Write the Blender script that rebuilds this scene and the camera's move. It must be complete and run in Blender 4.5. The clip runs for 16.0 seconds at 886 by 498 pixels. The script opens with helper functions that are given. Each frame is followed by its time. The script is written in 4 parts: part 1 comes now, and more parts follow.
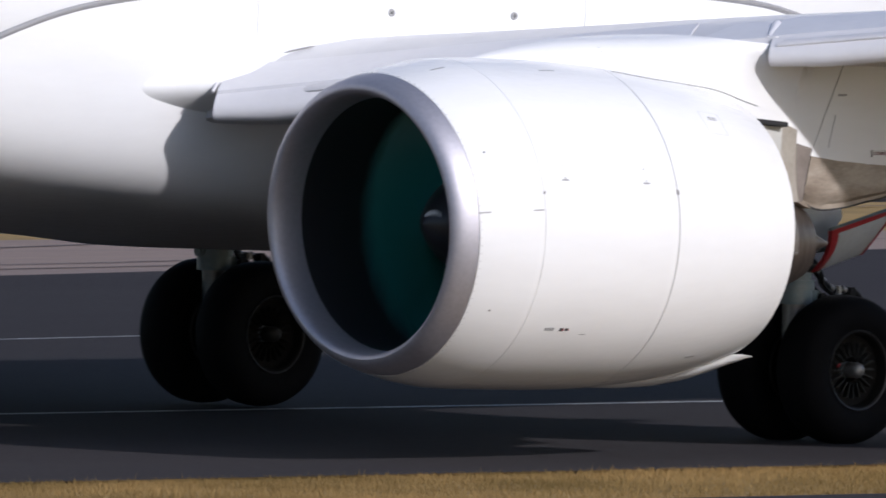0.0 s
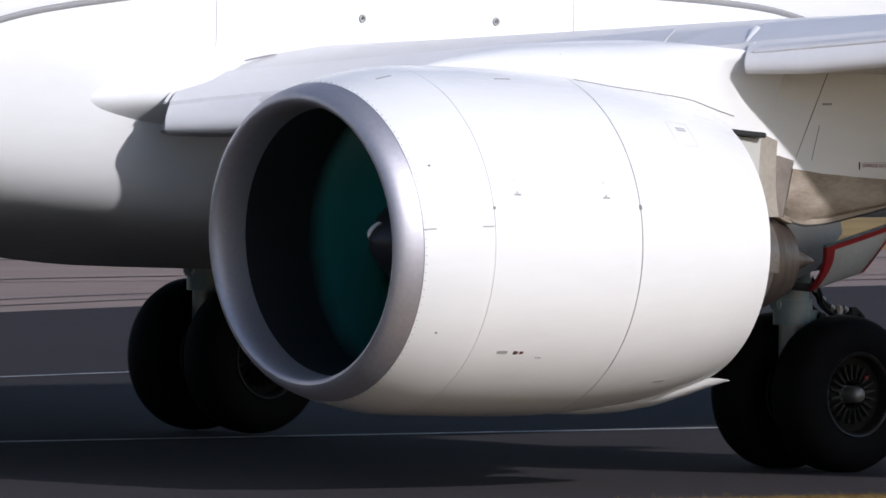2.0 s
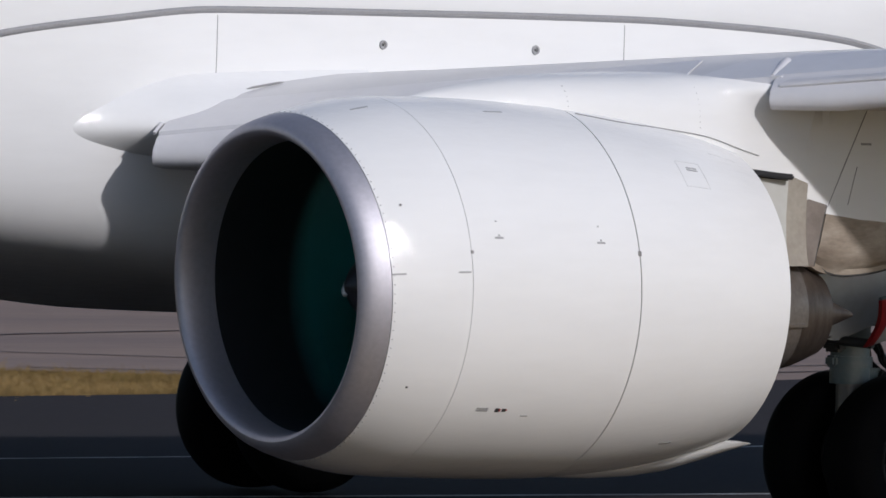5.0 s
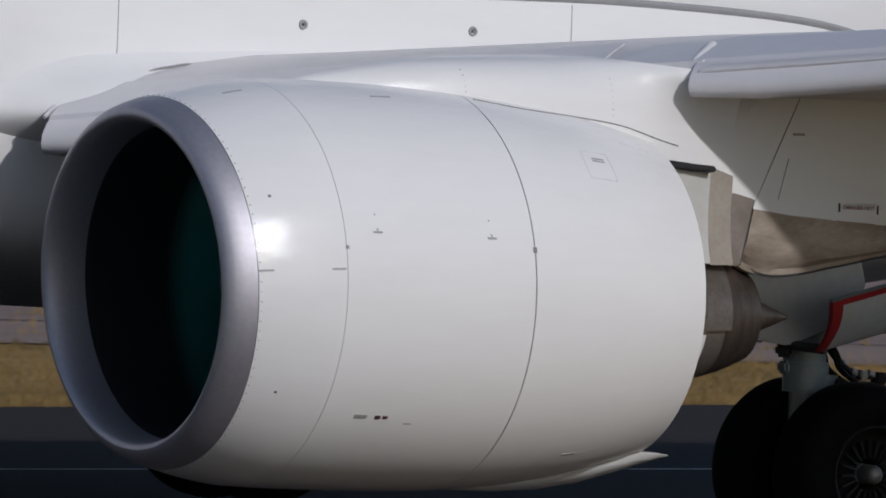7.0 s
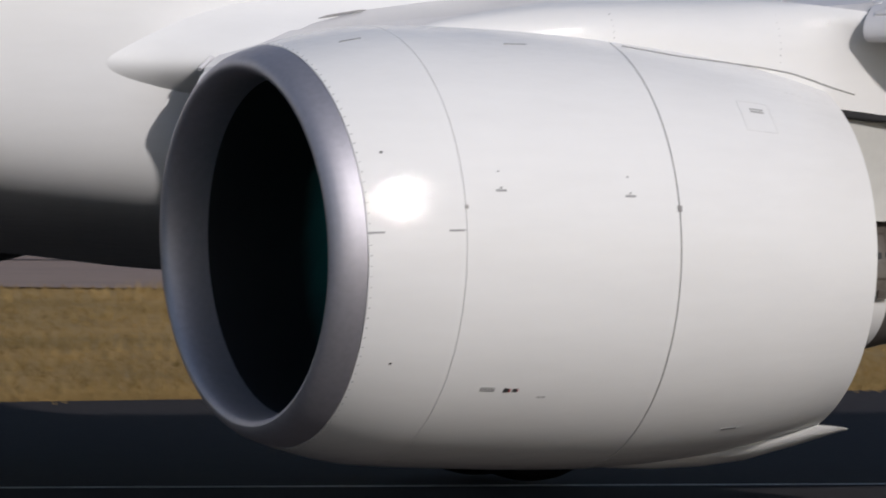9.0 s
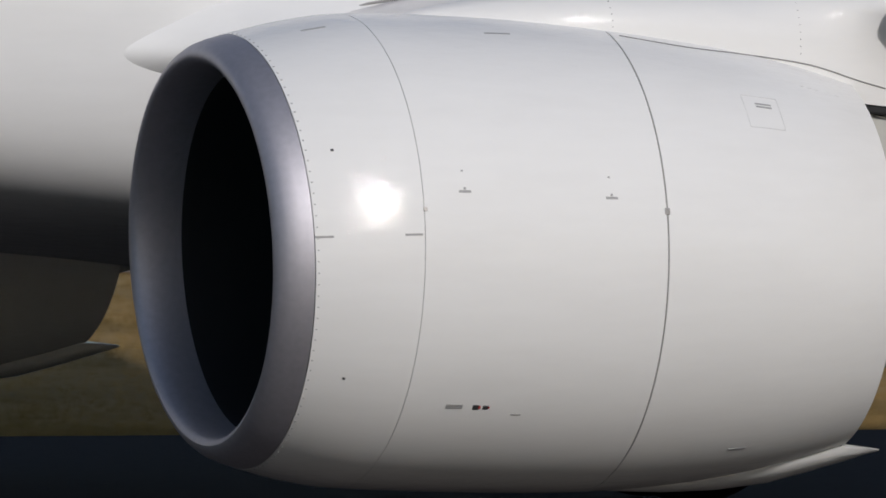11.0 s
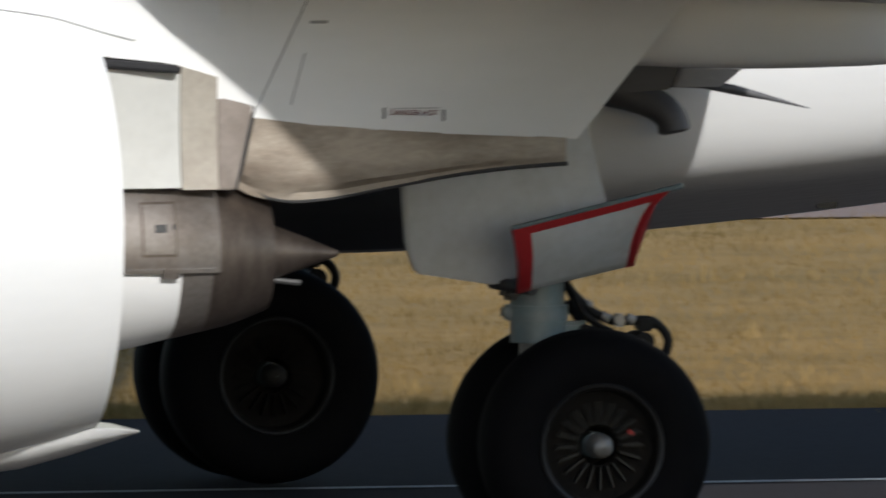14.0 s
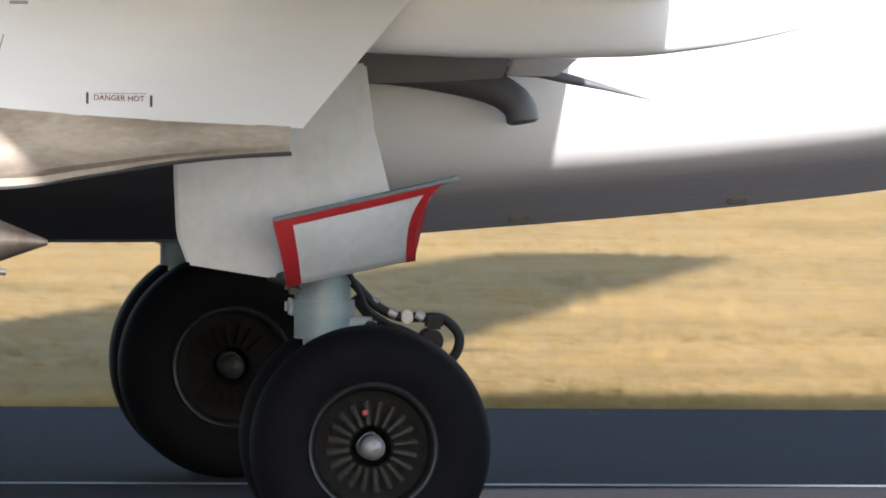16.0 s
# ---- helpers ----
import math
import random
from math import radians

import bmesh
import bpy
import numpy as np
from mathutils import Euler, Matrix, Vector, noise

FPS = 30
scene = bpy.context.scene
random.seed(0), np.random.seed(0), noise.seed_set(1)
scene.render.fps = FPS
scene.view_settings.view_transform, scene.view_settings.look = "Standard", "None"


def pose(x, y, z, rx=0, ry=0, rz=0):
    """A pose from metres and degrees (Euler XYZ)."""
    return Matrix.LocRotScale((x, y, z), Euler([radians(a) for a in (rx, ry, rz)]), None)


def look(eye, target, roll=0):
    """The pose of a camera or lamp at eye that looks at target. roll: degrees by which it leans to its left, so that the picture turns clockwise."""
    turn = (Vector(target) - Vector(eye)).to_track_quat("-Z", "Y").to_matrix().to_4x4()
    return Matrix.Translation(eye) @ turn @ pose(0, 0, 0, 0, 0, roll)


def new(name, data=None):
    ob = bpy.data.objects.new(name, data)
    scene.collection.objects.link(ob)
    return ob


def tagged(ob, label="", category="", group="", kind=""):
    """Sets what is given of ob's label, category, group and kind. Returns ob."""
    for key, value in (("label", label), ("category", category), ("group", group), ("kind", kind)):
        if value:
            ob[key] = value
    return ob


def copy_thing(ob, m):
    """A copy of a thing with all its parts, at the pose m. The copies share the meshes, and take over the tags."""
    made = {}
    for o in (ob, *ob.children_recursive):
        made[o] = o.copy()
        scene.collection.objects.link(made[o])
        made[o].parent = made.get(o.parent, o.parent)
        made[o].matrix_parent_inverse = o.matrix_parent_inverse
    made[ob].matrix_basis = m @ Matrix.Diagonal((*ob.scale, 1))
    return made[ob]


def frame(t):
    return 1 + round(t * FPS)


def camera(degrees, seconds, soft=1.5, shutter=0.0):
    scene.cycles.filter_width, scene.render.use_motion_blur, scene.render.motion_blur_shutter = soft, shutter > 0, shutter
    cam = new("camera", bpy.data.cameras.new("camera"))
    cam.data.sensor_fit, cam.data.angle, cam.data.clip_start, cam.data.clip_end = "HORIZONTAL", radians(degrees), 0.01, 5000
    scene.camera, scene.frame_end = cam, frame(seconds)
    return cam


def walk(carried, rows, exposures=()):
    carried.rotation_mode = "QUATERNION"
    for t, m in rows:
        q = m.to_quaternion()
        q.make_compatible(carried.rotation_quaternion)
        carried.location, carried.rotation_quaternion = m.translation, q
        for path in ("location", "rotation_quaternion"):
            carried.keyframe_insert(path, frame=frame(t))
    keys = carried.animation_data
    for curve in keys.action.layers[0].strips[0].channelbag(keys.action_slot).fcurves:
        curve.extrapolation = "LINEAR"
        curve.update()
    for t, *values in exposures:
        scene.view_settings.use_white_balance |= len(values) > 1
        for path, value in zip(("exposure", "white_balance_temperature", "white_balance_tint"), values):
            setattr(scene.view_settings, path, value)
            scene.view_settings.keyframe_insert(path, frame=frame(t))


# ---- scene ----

# camera: a long lens on a stand beside the taxiway, following the airliner
cam = camera(2.6, 16.0, soft=1.6, shutter=0.25)
PATH = [
    (0.0, 0.076, -104.400, 5.775, 88.1685, -1.0623, -42.1082),
    (0.5, 0.029, -103.904, 5.740, 88.1988, -1.1479, -41.7947),
    (1.0, 0.031, -103.488, 5.712, 88.1713, -1.1020, -41.0442),
    (1.5, 0.025, -102.958, 5.680, 88.1573, -0.8374, -40.4422),
    (2.0, 0.037, -102.463, 5.655, 88.1765, -0.8572, -39.9259),
    (2.5, 0.042, -102.215, 5.630, 88.1291, -0.8138, -39.2173),
    (3.0, 0.051, -101.756, 5.603, 88.1330, -0.9143, -38.6234),
    (3.5, 0.048, -101.080, 5.579, 88.2075, -1.2636, -38.2748),
    (3.7, 0.045, -101.002, 5.574, 88.2136, -1.3375, -38.0051),
    (4.2, 0.057, -100.298, 5.557, 88.2131, -1.4105, -37.3279),
    (4.7, 0.069, -99.594, 5.540, 88.2126, -1.4834, -36.6507),
    (5.2, 0.081, -98.890, 5.523, 88.2122, -1.5564, -35.9735),
    (5.8, 0.095, -98.045, 5.502, 88.2116, -1.6439, -35.1608),
    (6.0, 0.081, -97.745, 5.510, 88.2439, -1.7701, -34.9995),
    (6.5, 0.074, -96.932, 5.493, 88.2449, -1.7593, -34.0984),
    (7.0, 0.041, -96.182, 5.471, 88.1083, -1.8582, -33.2947),
    (7.5, 0.039, -95.369, 5.466, 87.9467, -1.7612, -32.2298),
    (8.0, 0.043, -94.542, 5.465, 87.8387, -1.4401, -30.8673),
    (8.5, 0.043, -93.915, 5.458, 87.8334, -1.3799, -29.6213),
    (9.0, 0.049, -93.745, 5.453, 87.8393, -1.2841, -28.2249),
    (9.2, 0.050, -93.673, 5.453, 87.9174, -1.2134, -27.8069),
    (9.7, 0.053, -93.046, 5.455, 87.8517, -1.1770, -26.2634),
    (10.2, 0.055, -92.420, 5.457, 87.7860, -1.1406, -24.7199),
    (10.7, 0.058, -91.793, 5.459, 87.7202, -1.1041, -23.1763),
    (11.3, 0.061, -91.041, 5.461, 87.6413, -1.0604, -21.3241),
    (11.5, 0.064, -90.864, 5.465, 87.6178, -0.8644, -20.6195),
    (12.0, 0.055, -90.770, 5.472, 87.6063, -0.8435, -18.8495),
    (12.5, 0.037, -90.656, 5.483, 87.5195, -0.5707, -17.2264),
    (13.0, 0.040, -91.021, 5.494, 87.5219, -0.4420, -15.9232),
    (13.5, 0.042, -90.538, 5.501, 87.3940, -0.2000, -14.3050),
    (14.0, 0.025, -90.153, 5.523, 87.3736, 0.1469, -13.1054),
    (14.5, 0.038, -88.820, 5.536, 87.4087, 0.0935, -11.8837),
    (15.0, 0.062, -88.099, 5.561, 87.1810, -0.8432, -10.0876),
    (15.5, 0.054, -89.259, 5.574, 87.1110, -0.5768, -7.4121),
    (16.0, 0.059, -89.053, 5.599, 87.2040, -0.5087, -4.8339),
]
ROLL_OUT = (-0.000134031, 0.00599582, -0.0944427, 0.495927, -5.04047, 95.1348)

EXPOSURES = [
    (0.0, 0.0, 6000, 16), (2.5, 0.0, 6000, 15), (3.5, -0.2, 6000, 15), (5.8, -0.6, 6100, 14), (6.5, -0.72, 6050, 14), (7.0, -0.86, 6050, 14), (7.5, -0.76, 6150, 14), (8.0, -0.6, 6220, 14), (8.5, -0.53, 6280, 14), (9.0, -0.52, 6350, 14), (12.0, -0.86, 6320, 10),
    (13.0, -1.0, 6270, 8), (13.5, -0.45, 6270, 8), (14.0, 0.12, 6200, 9), (14.5, 1.15, 5980, 11), (15.0, 1.15, 6070, 12), (15.5, 1.38, 6130, 13), (16.0, 1.75, 6120, 13),
]
walk(cam, [(t, pose(x, y, z, rx, ry, rz)) for t, x, y, z, rx, ry, rz in PATH], EXPOSURES)


def rolled(t):
    """How far along the taxiway the main gear stands at t seconds."""
    return float(np.polyval(ROLL_OUT, t))


# ---- light ----
SUN = Vector((0.085, -1.0, 0.53)).normalized()
world = bpy.data.worlds.new("sky")
scene.world = world
world.use_nodes = True
wn = world.node_tree.nodes
sky = wn.new("ShaderNodeTexSky")
sky.sky_type, sky.sun_disc = "NISHITA", False
sky.sun_elevation = math.asin(SUN.z)
sky.sun_rotation = math.atan2(SUN.x, SUN.y)
sky.dust_density, sky.air_density = 0.9, 1.0
wn["Background"].inputs["Strength"].default_value = 0.115
world.node_tree.links.new(sky.outputs[0], wn["Background"].inputs["Color"])
sun = new("sun", bpy.data.lights.new("sun", "SUN"))
sun.data.energy, sun.data.angle, sun.data.color = 3.25, radians(1.7), (1.0, 0.952, 0.890)
sun.matrix_world = look(SUN * 50, (0, 0, 0))


# ---- materials ----
def material(name, base, rough=0.5, metal=0.0, coat=0.0, dirt=None, dirt_amount=0.0, scale=3.0, grain=0.0, bump=0.0, bump_scale=60.0, stretch=(1, 1, 1), spec=0.5):
    """A surface with broad stains, fine grain and a little relief."""
    m = bpy.data.materials.new(name)
    m.use_nodes = True
    n, l = m.node_tree.nodes, m.node_tree.links
    b = n["Principled BSDF"]
    b.inputs["Roughness"].default_value, b.inputs["Metallic"].default_value = rough, metal
    b.inputs["Coat Weight"].default_value, b.inputs["Coat Roughness"].default_value = coat, 0.035
    b.inputs["Specular IOR Level"].default_value = spec
    co = n.new("ShaderNodeTexCoord")
    mp = n.new("ShaderNodeMapping")
    mp.inputs["Scale"].default_value = stretch
    l.new(co.outputs["Object"], mp.inputs["Vector"])
    big = n.new("ShaderNodeTexNoise")
    big.inputs["Scale"].default_value, big.inputs["Detail"].default_value, big.inputs["Roughness"].default_value = scale, 8, 0.65
    l.new(mp.outputs[0], big.inputs["Vector"])
    ramp = n.new("ShaderNodeValToRGB")
    ramp.color_ramp.elements[0].position, ramp.color_ramp.elements[1].position = 0.42, 0.72
    l.new(big.outputs["Fac"], ramp.inputs["Fac"])
    mix = n.new("ShaderNodeMix")
    mix.data_type = "RGBA"
    d = dirt or tuple(0.6 * v for v in base)
    mix.inputs[6].default_value, mix.inputs[7].default_value = (*base, 1), (*d, 1)
    sc = n.new("ShaderNodeMath")
    sc.operation = "MULTIPLY"
    sc.inputs[1].default_value = dirt_amount
    l.new(ramp.outputs["Color"], sc.inputs[0])
    l.new(sc.outputs[0], mix.inputs[0])
    fine = n.new("ShaderNodeTexNoise")
    fine.inputs["Scale"].default_value, fine.inputs["Detail"].default_value = bump_scale, 5
    l.new(mp.outputs[0], fine.inputs["Vector"])
    hsv = n.new("ShaderNodeHueSaturation")
    rng = n.new("ShaderNodeMapRange")
    rng.inputs["From Min"].default_value, rng.inputs["From Max"].default_value = 0.25, 0.75
    rng.inputs["To Min"].default_value, rng.inputs["To Max"].default_value = 1 - grain, 1 + grain
    l.new(fine.outputs["Fac"], rng.inputs["Value"])
    l.new(rng.outputs[0], hsv.inputs["Value"])
    l.new(mix.outputs[2], hsv.inputs["Color"])
    l.new(hsv.outputs[0], b.inputs["Base Color"])
    if coat > 0.5:
        wave = n.new("ShaderNodeTexNoise")
        wave.inputs["Scale"].default_value, wave.inputs["Detail"].default_value = 12.0, 8
        wm = n.new("ShaderNodeMapping")
        wm.inputs["Scale"].default_value = (0.7, 1.0, 2.6)
        l.new(co.outputs["Object"], wm.inputs["Vector"])
        l.new(wm.outputs[0], wave.inputs["Vector"])
        cb = n.new("ShaderNodeBump")
        cb.inputs["Strength"].default_value, cb.inputs["Distance"].default_value = 0.5, 0.0105
        l.new(wave.outputs["Fac"], cb.inputs["Height"])
        l.new(cb.outputs[0], b.inputs["Coat Normal"])
    if bump:
        bp = n.new("ShaderNodeBump")
        bp.inputs["Strength"].default_value, bp.inputs["Distance"].default_value = bump, 0.01
        l.new(fine.outputs["Fac"], bp.inputs["Height"])
        l.new(bp.outputs[0], b.inputs["Normal"])
    return m


WHITE = material("white_paint", (0.80, 0.80, 0.79), 0.6, coat=0.55, spec=0.3, dirt=(0.62, 0.61, 0.59), dirt_amount=0.22, scale=1.3, grain=0.012, bump_scale=9, stretch=(0.35, 1, 1.6))
WINGGREY = material("wing_grey_paint", (0.63, 0.62, 0.625), 0.38, coat=0.2, dirt=(0.45, 0.45, 0.46), dirt_amount=0.25, scale=1.6, grain=0.02, bump_scale=12)
SLATGREY = material("slat_paint", (0.69, 0.68, 0.69), 0.35, coat=0.2, dirt=(0.5, 0.5, 0.52), dirt_amount=0.2, scale=2.0, grain=0.02, bump_scale=14)
LIP = material("polished_aluminium", (0.47, 0.46, 0.50), 0.55, metal=0.85, dirt=(0.46, 0.45, 0.48), dirt_amount=0.4, scale=2.5, grain=0.06, bump_scale=30)
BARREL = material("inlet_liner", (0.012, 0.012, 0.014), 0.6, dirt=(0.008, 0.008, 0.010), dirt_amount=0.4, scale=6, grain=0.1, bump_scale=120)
TEAL = material("teal_fan_blade", (0.018, 0.16, 0.14), 0.42, dirt=(0.012, 0.10, 0.09), dirt_amount=0.3, scale=5, grain=0.06, bump_scale=40)
SPINNER = material("spinner_black", (0.03, 0.03, 0.032), 0.4, dirt_amount=0.2, grain=0.05)
SEAM = material("seam_sealant", (0.30, 0.295, 0.29), 0.6, dirt_amount=0.3, scale=9, grain=0.1)
SEAL = material("rubber_seal_grey", (0.31, 0.31, 0.315), 0.6, dirt_amount=0.3, scale=6, grain=0.08)
# dark grey parts; also the painted shade of wheel wells and flap root
DARKGREY = material("dark_grey_composite_and_shade", (0.10, 0.10, 0.105), 0.5, dirt_amount=0.4, scale=5, grain=0.06)
MARK = material("dark_marking", (0.05, 0.05, 0.05), 0.5, dirt_amount=0.2, grain=0.05)
MARKGREY = material("grey_marking", (0.33, 0.33, 0.33), 0.5, dirt_amount=0.2, grain=0.05)
FAINT = material("faint_line", (0.70, 0.70, 0.69), 0.55, dirt_amount=0.3, scale=9, grain=0.05)
WARNRED = material("dark_red_lettering", (0.16, 0.02, 0.025), 0.5, dirt_amount=0.2, grain=0.05)
STAINED = material("brown_stained_panel", (0.25, 0.215, 0.19), 0.5, metal=0.3, dirt=(0.14, 0.11, 0.09), dirt_amount=0.7, scale=4, grain=0.1, bump_scale=30)
REDMARK = material("red_marking", (0.45, 0.03, 0.03), 0.5, dirt_amount=0.2, grain=0.05)
TITAN = material("heat_stained_titanium", (0.30, 0.27, 0.245), 0.42, metal=0.75, dirt=(0.16, 0.12, 0.09), dirt_amount=0.7, scale=4, grain=0.12, bump_scale=40)
NOZZLE = material("burnt_nozzle_metal", (0.20, 0.165, 0.14), 0.4, metal=0.85, dirt=(0.09, 0.07, 0.06), dirt_amount=0.7, scale=5, grain=0.12, bump_scale=50, stretch=(3, 1, 1))
TAN = material("heat_shield_tan", (0.40, 0.345, 0.28), 0.55, metal=0.2, dirt=(0.18, 0.135, 0.10), dirt_amount=0.8, scale=2.6, grain=0.12, bump=0.15, bump_scale=28, stretch=(0.7, 1, 2))
BEIGE = material("beige_panel", (0.42, 0.385, 0.33), 0.5, metal=0.2, dirt=(0.26, 0.22, 0.18), dirt_amount=0.6, scale=3.5, grain=0.08, bump_scale=30)
PANELWHITE = material("dull_white_panel", (0.56, 0.56, 0.53), 0.55, dirt=(0.42, 0.41, 0.38), dirt_amount=0.4, scale=3, grain=0.03, bump_scale=20)
DOORWHITE = material("scuffed_white_door", (0.60, 0.63, 0.65), 0.45, dirt=(0.43, 0.45, 0.43), dirt_amount=0.6, scale=2.6, grain=0.05, bump_scale=22)
RED = material("red_edge_paint", (0.42, 0.025, 0.03), 0.4, dirt=(0.25, 0.02, 0.02), dirt_amount=0.4, scale=8, grain=0.06)
STRUT = material("strut_grey_paint", (0.16, 0.215, 0.23), 0.4, dirt=(0.25, 0.26, 0.26), dirt_amount=0.6, scale=7, grain=0.08, bump_scale=30)
RIMEDGE = material("scuffed_rim_edge", (0.045, 0.045, 0.047), 0.45, metal=0.5, dirt=(0.04, 0.04, 0.04), dirt_amount=0.7, scale=9, grain=0.2)
SPOKE = material("dusty_spoke", (0.022, 0.021, 0.020), 0.55, metal=0.3, dirt=(0.02, 0.027, 0.024), dirt_amount=0.6, scale=9, grain=0.2)
STEEL = material("bare_steel", (0.28, 0.27, 0.26), 0.45, metal=0.55, dirt=(0.2, 0.19, 0.18), dirt_amount=0.5, scale=9, grain=0.08)
HOSE = material("black_hose", (0.010, 0.010, 0.011), 0.6, spec=0.2, dirt=(0.025, 0.023, 0.021), dirt_amount=0.5, scale=12, grain=0.1)
TYRE = material("tyre_rubber", (0.0048, 0.0048, 0.0058), 0.7, dirt=(0.008, 0.0076, 0.008), dirt_amount=0.5, scale=6, grain=0.15, bump=0.2, bump_scale=45, spec=0.06)
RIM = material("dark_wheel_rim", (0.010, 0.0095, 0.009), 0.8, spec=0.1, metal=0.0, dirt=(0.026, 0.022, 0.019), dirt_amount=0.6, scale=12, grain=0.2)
# hub colour darkened to stand for the shade under the belly
SHADEDHUB = material("shaded_hub", (0.03, 0.028, 0.026), 0.6, metal=0.3, dirt=(0.015, 0.014, 0.013), dirt_amount=0.6, scale=12, grain=0.2)
# near-black colour that stands for the shade deep in ducts and gaps
CAVITYSHADE = material("cavity_shade", (0.02, 0.02, 0.022), 0.8, dirt_amount=0.3, grain=0.1)
SIGNYELLOW = material("sign_yellow", (0.52, 0.44, 0.01), 0.5, dirt=(0.38, 0.31, 0.02), dirt_amount=0.4, scale=6, grain=0.05)
ORANGE = material("marker_orange", (0.72, 0.27, 0.02), 0.55, dirt=(0.5, 0.2, 0.03), dirt_amount=0.4, scale=6, grain=0.06)
ASPHALT = material("taxiway_asphalt", (0.042, 0.0385, 0.041), 1.0, dirt=(0.050, 0.046, 0.0475), dirt_amount=0.6, scale=0.25, grain=0.22, bump=0.5, bump_scale=45, stretch=(0.25, 1, 1), spec=0.04)
PINK = material("weathered_pavement", (0.27, 0.197, 0.158), 0.85, dirt=(0.185, 0.142, 0.128), dirt_amount=0.8, scale=0.5, grain=0.12, bump=0.3, bump_scale=30, stretch=(0.12, 1, 1), spec=0.25)
TAR = material("joint_tar", (0.085, 0.068, 0.062), 0.8, dirt=(0.14, 0.11, 0.1), dirt_amount=0.7, scale=2, grain=0.2, bump_scale=40, spec=0.2)
LINE = material("worn_line_paint", (0.36, 0.36, 0.35), 0.7, dirt=(0.12, 0.12, 0.12), dirt_amount=0.9, scale=2.2, grain=0.2, bump_scale=60)
EARTH = material("dry_turf", (0.345, 0.23, 0.094), 0.95, dirt=(0.20, 0.145, 0.062), dirt_amount=0.95, scale=0.9, grain=0.06, bump_scale=5, stretch=(0.45, 0.5, 1), spec=0.1)


def blade_material(name="dry_grass_blade", light=(0.41, 0.275, 0.112), dark=(0.15, 0.110, 0.038)):
    m = material(name, light, 0.8, dirt=dark, dirt_amount=1.0, scale=0.8, grain=0.05, bump_scale=4, stretch=(0.5, 0.45, 1), spec=0.15)
    n, l = m.node_tree.nodes, m.node_tree.links
    g = n.new("ShaderNodeNewGeometry")
    h = n.new("ShaderNodeHueSaturation")
    r = n.new("ShaderNodeMapRange")
    r.inputs["To Min"].default_value, r.inputs["To Max"].default_value = 0.95, 1.05
    l.new(g.outputs["Random Per Island"], r.inputs["Value"])
    l.new(r.outputs[0], h.inputs["Value"])
    b = n["Principled BSDF"]
    l.new(b.inputs["Base Color"].links[0].from_socket, h.inputs["Color"])
    l.new(h.outputs[0], b.inputs["Base Color"])
    # light shines through the thin blades
    tr = n.new("ShaderNodeBsdfTranslucent")
    l.new(h.outputs[0], tr.inputs["Color"])
    mx = n.new("ShaderNodeMixShader")
    mx.inputs[0].default_value = 0.5
    l.new(b.outputs[0], mx.inputs[1])
    l.new(tr.outputs[0], mx.inputs[2])
    l.new(mx.outputs[0], n["Material Output"].inputs["Surface"])
    return m


BLADE = blade_material()
OLIVE = blade_material("olive_tuft_blade", (0.31, 0.22, 0.082), (0.15, 0.125, 0.042))
GOLD = blade_material("golden_verge_blade", (0.48, 0.33, 0.14), (0.30, 0.215, 0.085))


# ---- mesh helpers ----
def part(name, bm, mat, parent=None, label="", smooth=True, at=None):
    """Links a bmesh as one mesh object, under a thing or a part."""
    bmesh.ops.recalc_face_normals(bm, faces=bm.faces)
    me = bpy.data.meshes.new(name)
    bm.to_mesh(me)
    bm.free()
    me.materials.append(mat)
    if smooth:
        for p in me.polygons:
            p.use_smooth = True
        me.set_sharp_from_angle(angle=radians(38))
    ob = new(name, me)
    if at is not None:
        ob.matrix_basis = at
    ob.parent = parent
    return tagged(ob, label)


def loft(rings, close_ring=True, caps=True):
    """Skin over rings of points with equal counts."""
    bm = bmesh.new()
    vs = [[bm.verts.new(p) for p in ring] for ring in rings]
    n = len(vs[0])
    for a, b in zip(vs, vs[1:]):
        for i in range(n if close_ring else n - 1):
            j = (i + 1) % n
            try:
                bm.faces.new((a[i], a[j], b[j], b[i]))
            except ValueError:
                pass
    if caps and close_ring:
        bm.faces.new(vs[0][::-1])
        bm.faces.new(vs[-1])
    return bm


def spline(keys, x):
    """Smooth reading of a small table of (x, value)."""
    xs, ys = [k[0] for k in keys], [k[1] for k in keys]
    if x <= xs[0]:
        return ys[0]
    if x >= xs[-1]:
        return ys[-1]
    i = next(k for k in range(len(xs) - 1) if xs[k] <= x <= xs[k + 1])
    def slope(k):
        if k in (0, len(xs) - 1):
            return (ys[min(k + 1, len(xs) - 1)] - ys[max(k - 1, 0)]) / (xs[min(k + 1, len(xs) - 1)] - xs[max(k - 1, 0)])
        d0, d1 = (ys[k] - ys[k - 1]) / (xs[k] - xs[k - 1]), (ys[k + 1] - ys[k]) / (xs[k + 1] - xs[k])
        return 0 if d0 * d1 <= 0 else 2 * d0 * d1 / (d0 + d1)
    h = xs[i + 1] - xs[i]
    s = (x - xs[i]) / h
    return ((1 + 2 * s) * ys[i] + s * h * slope(i)) * (1 - s) ** 2 + ((3 - 2 * s) * ys[i + 1] - (1 - s) * h * slope(i + 1)) * s * s


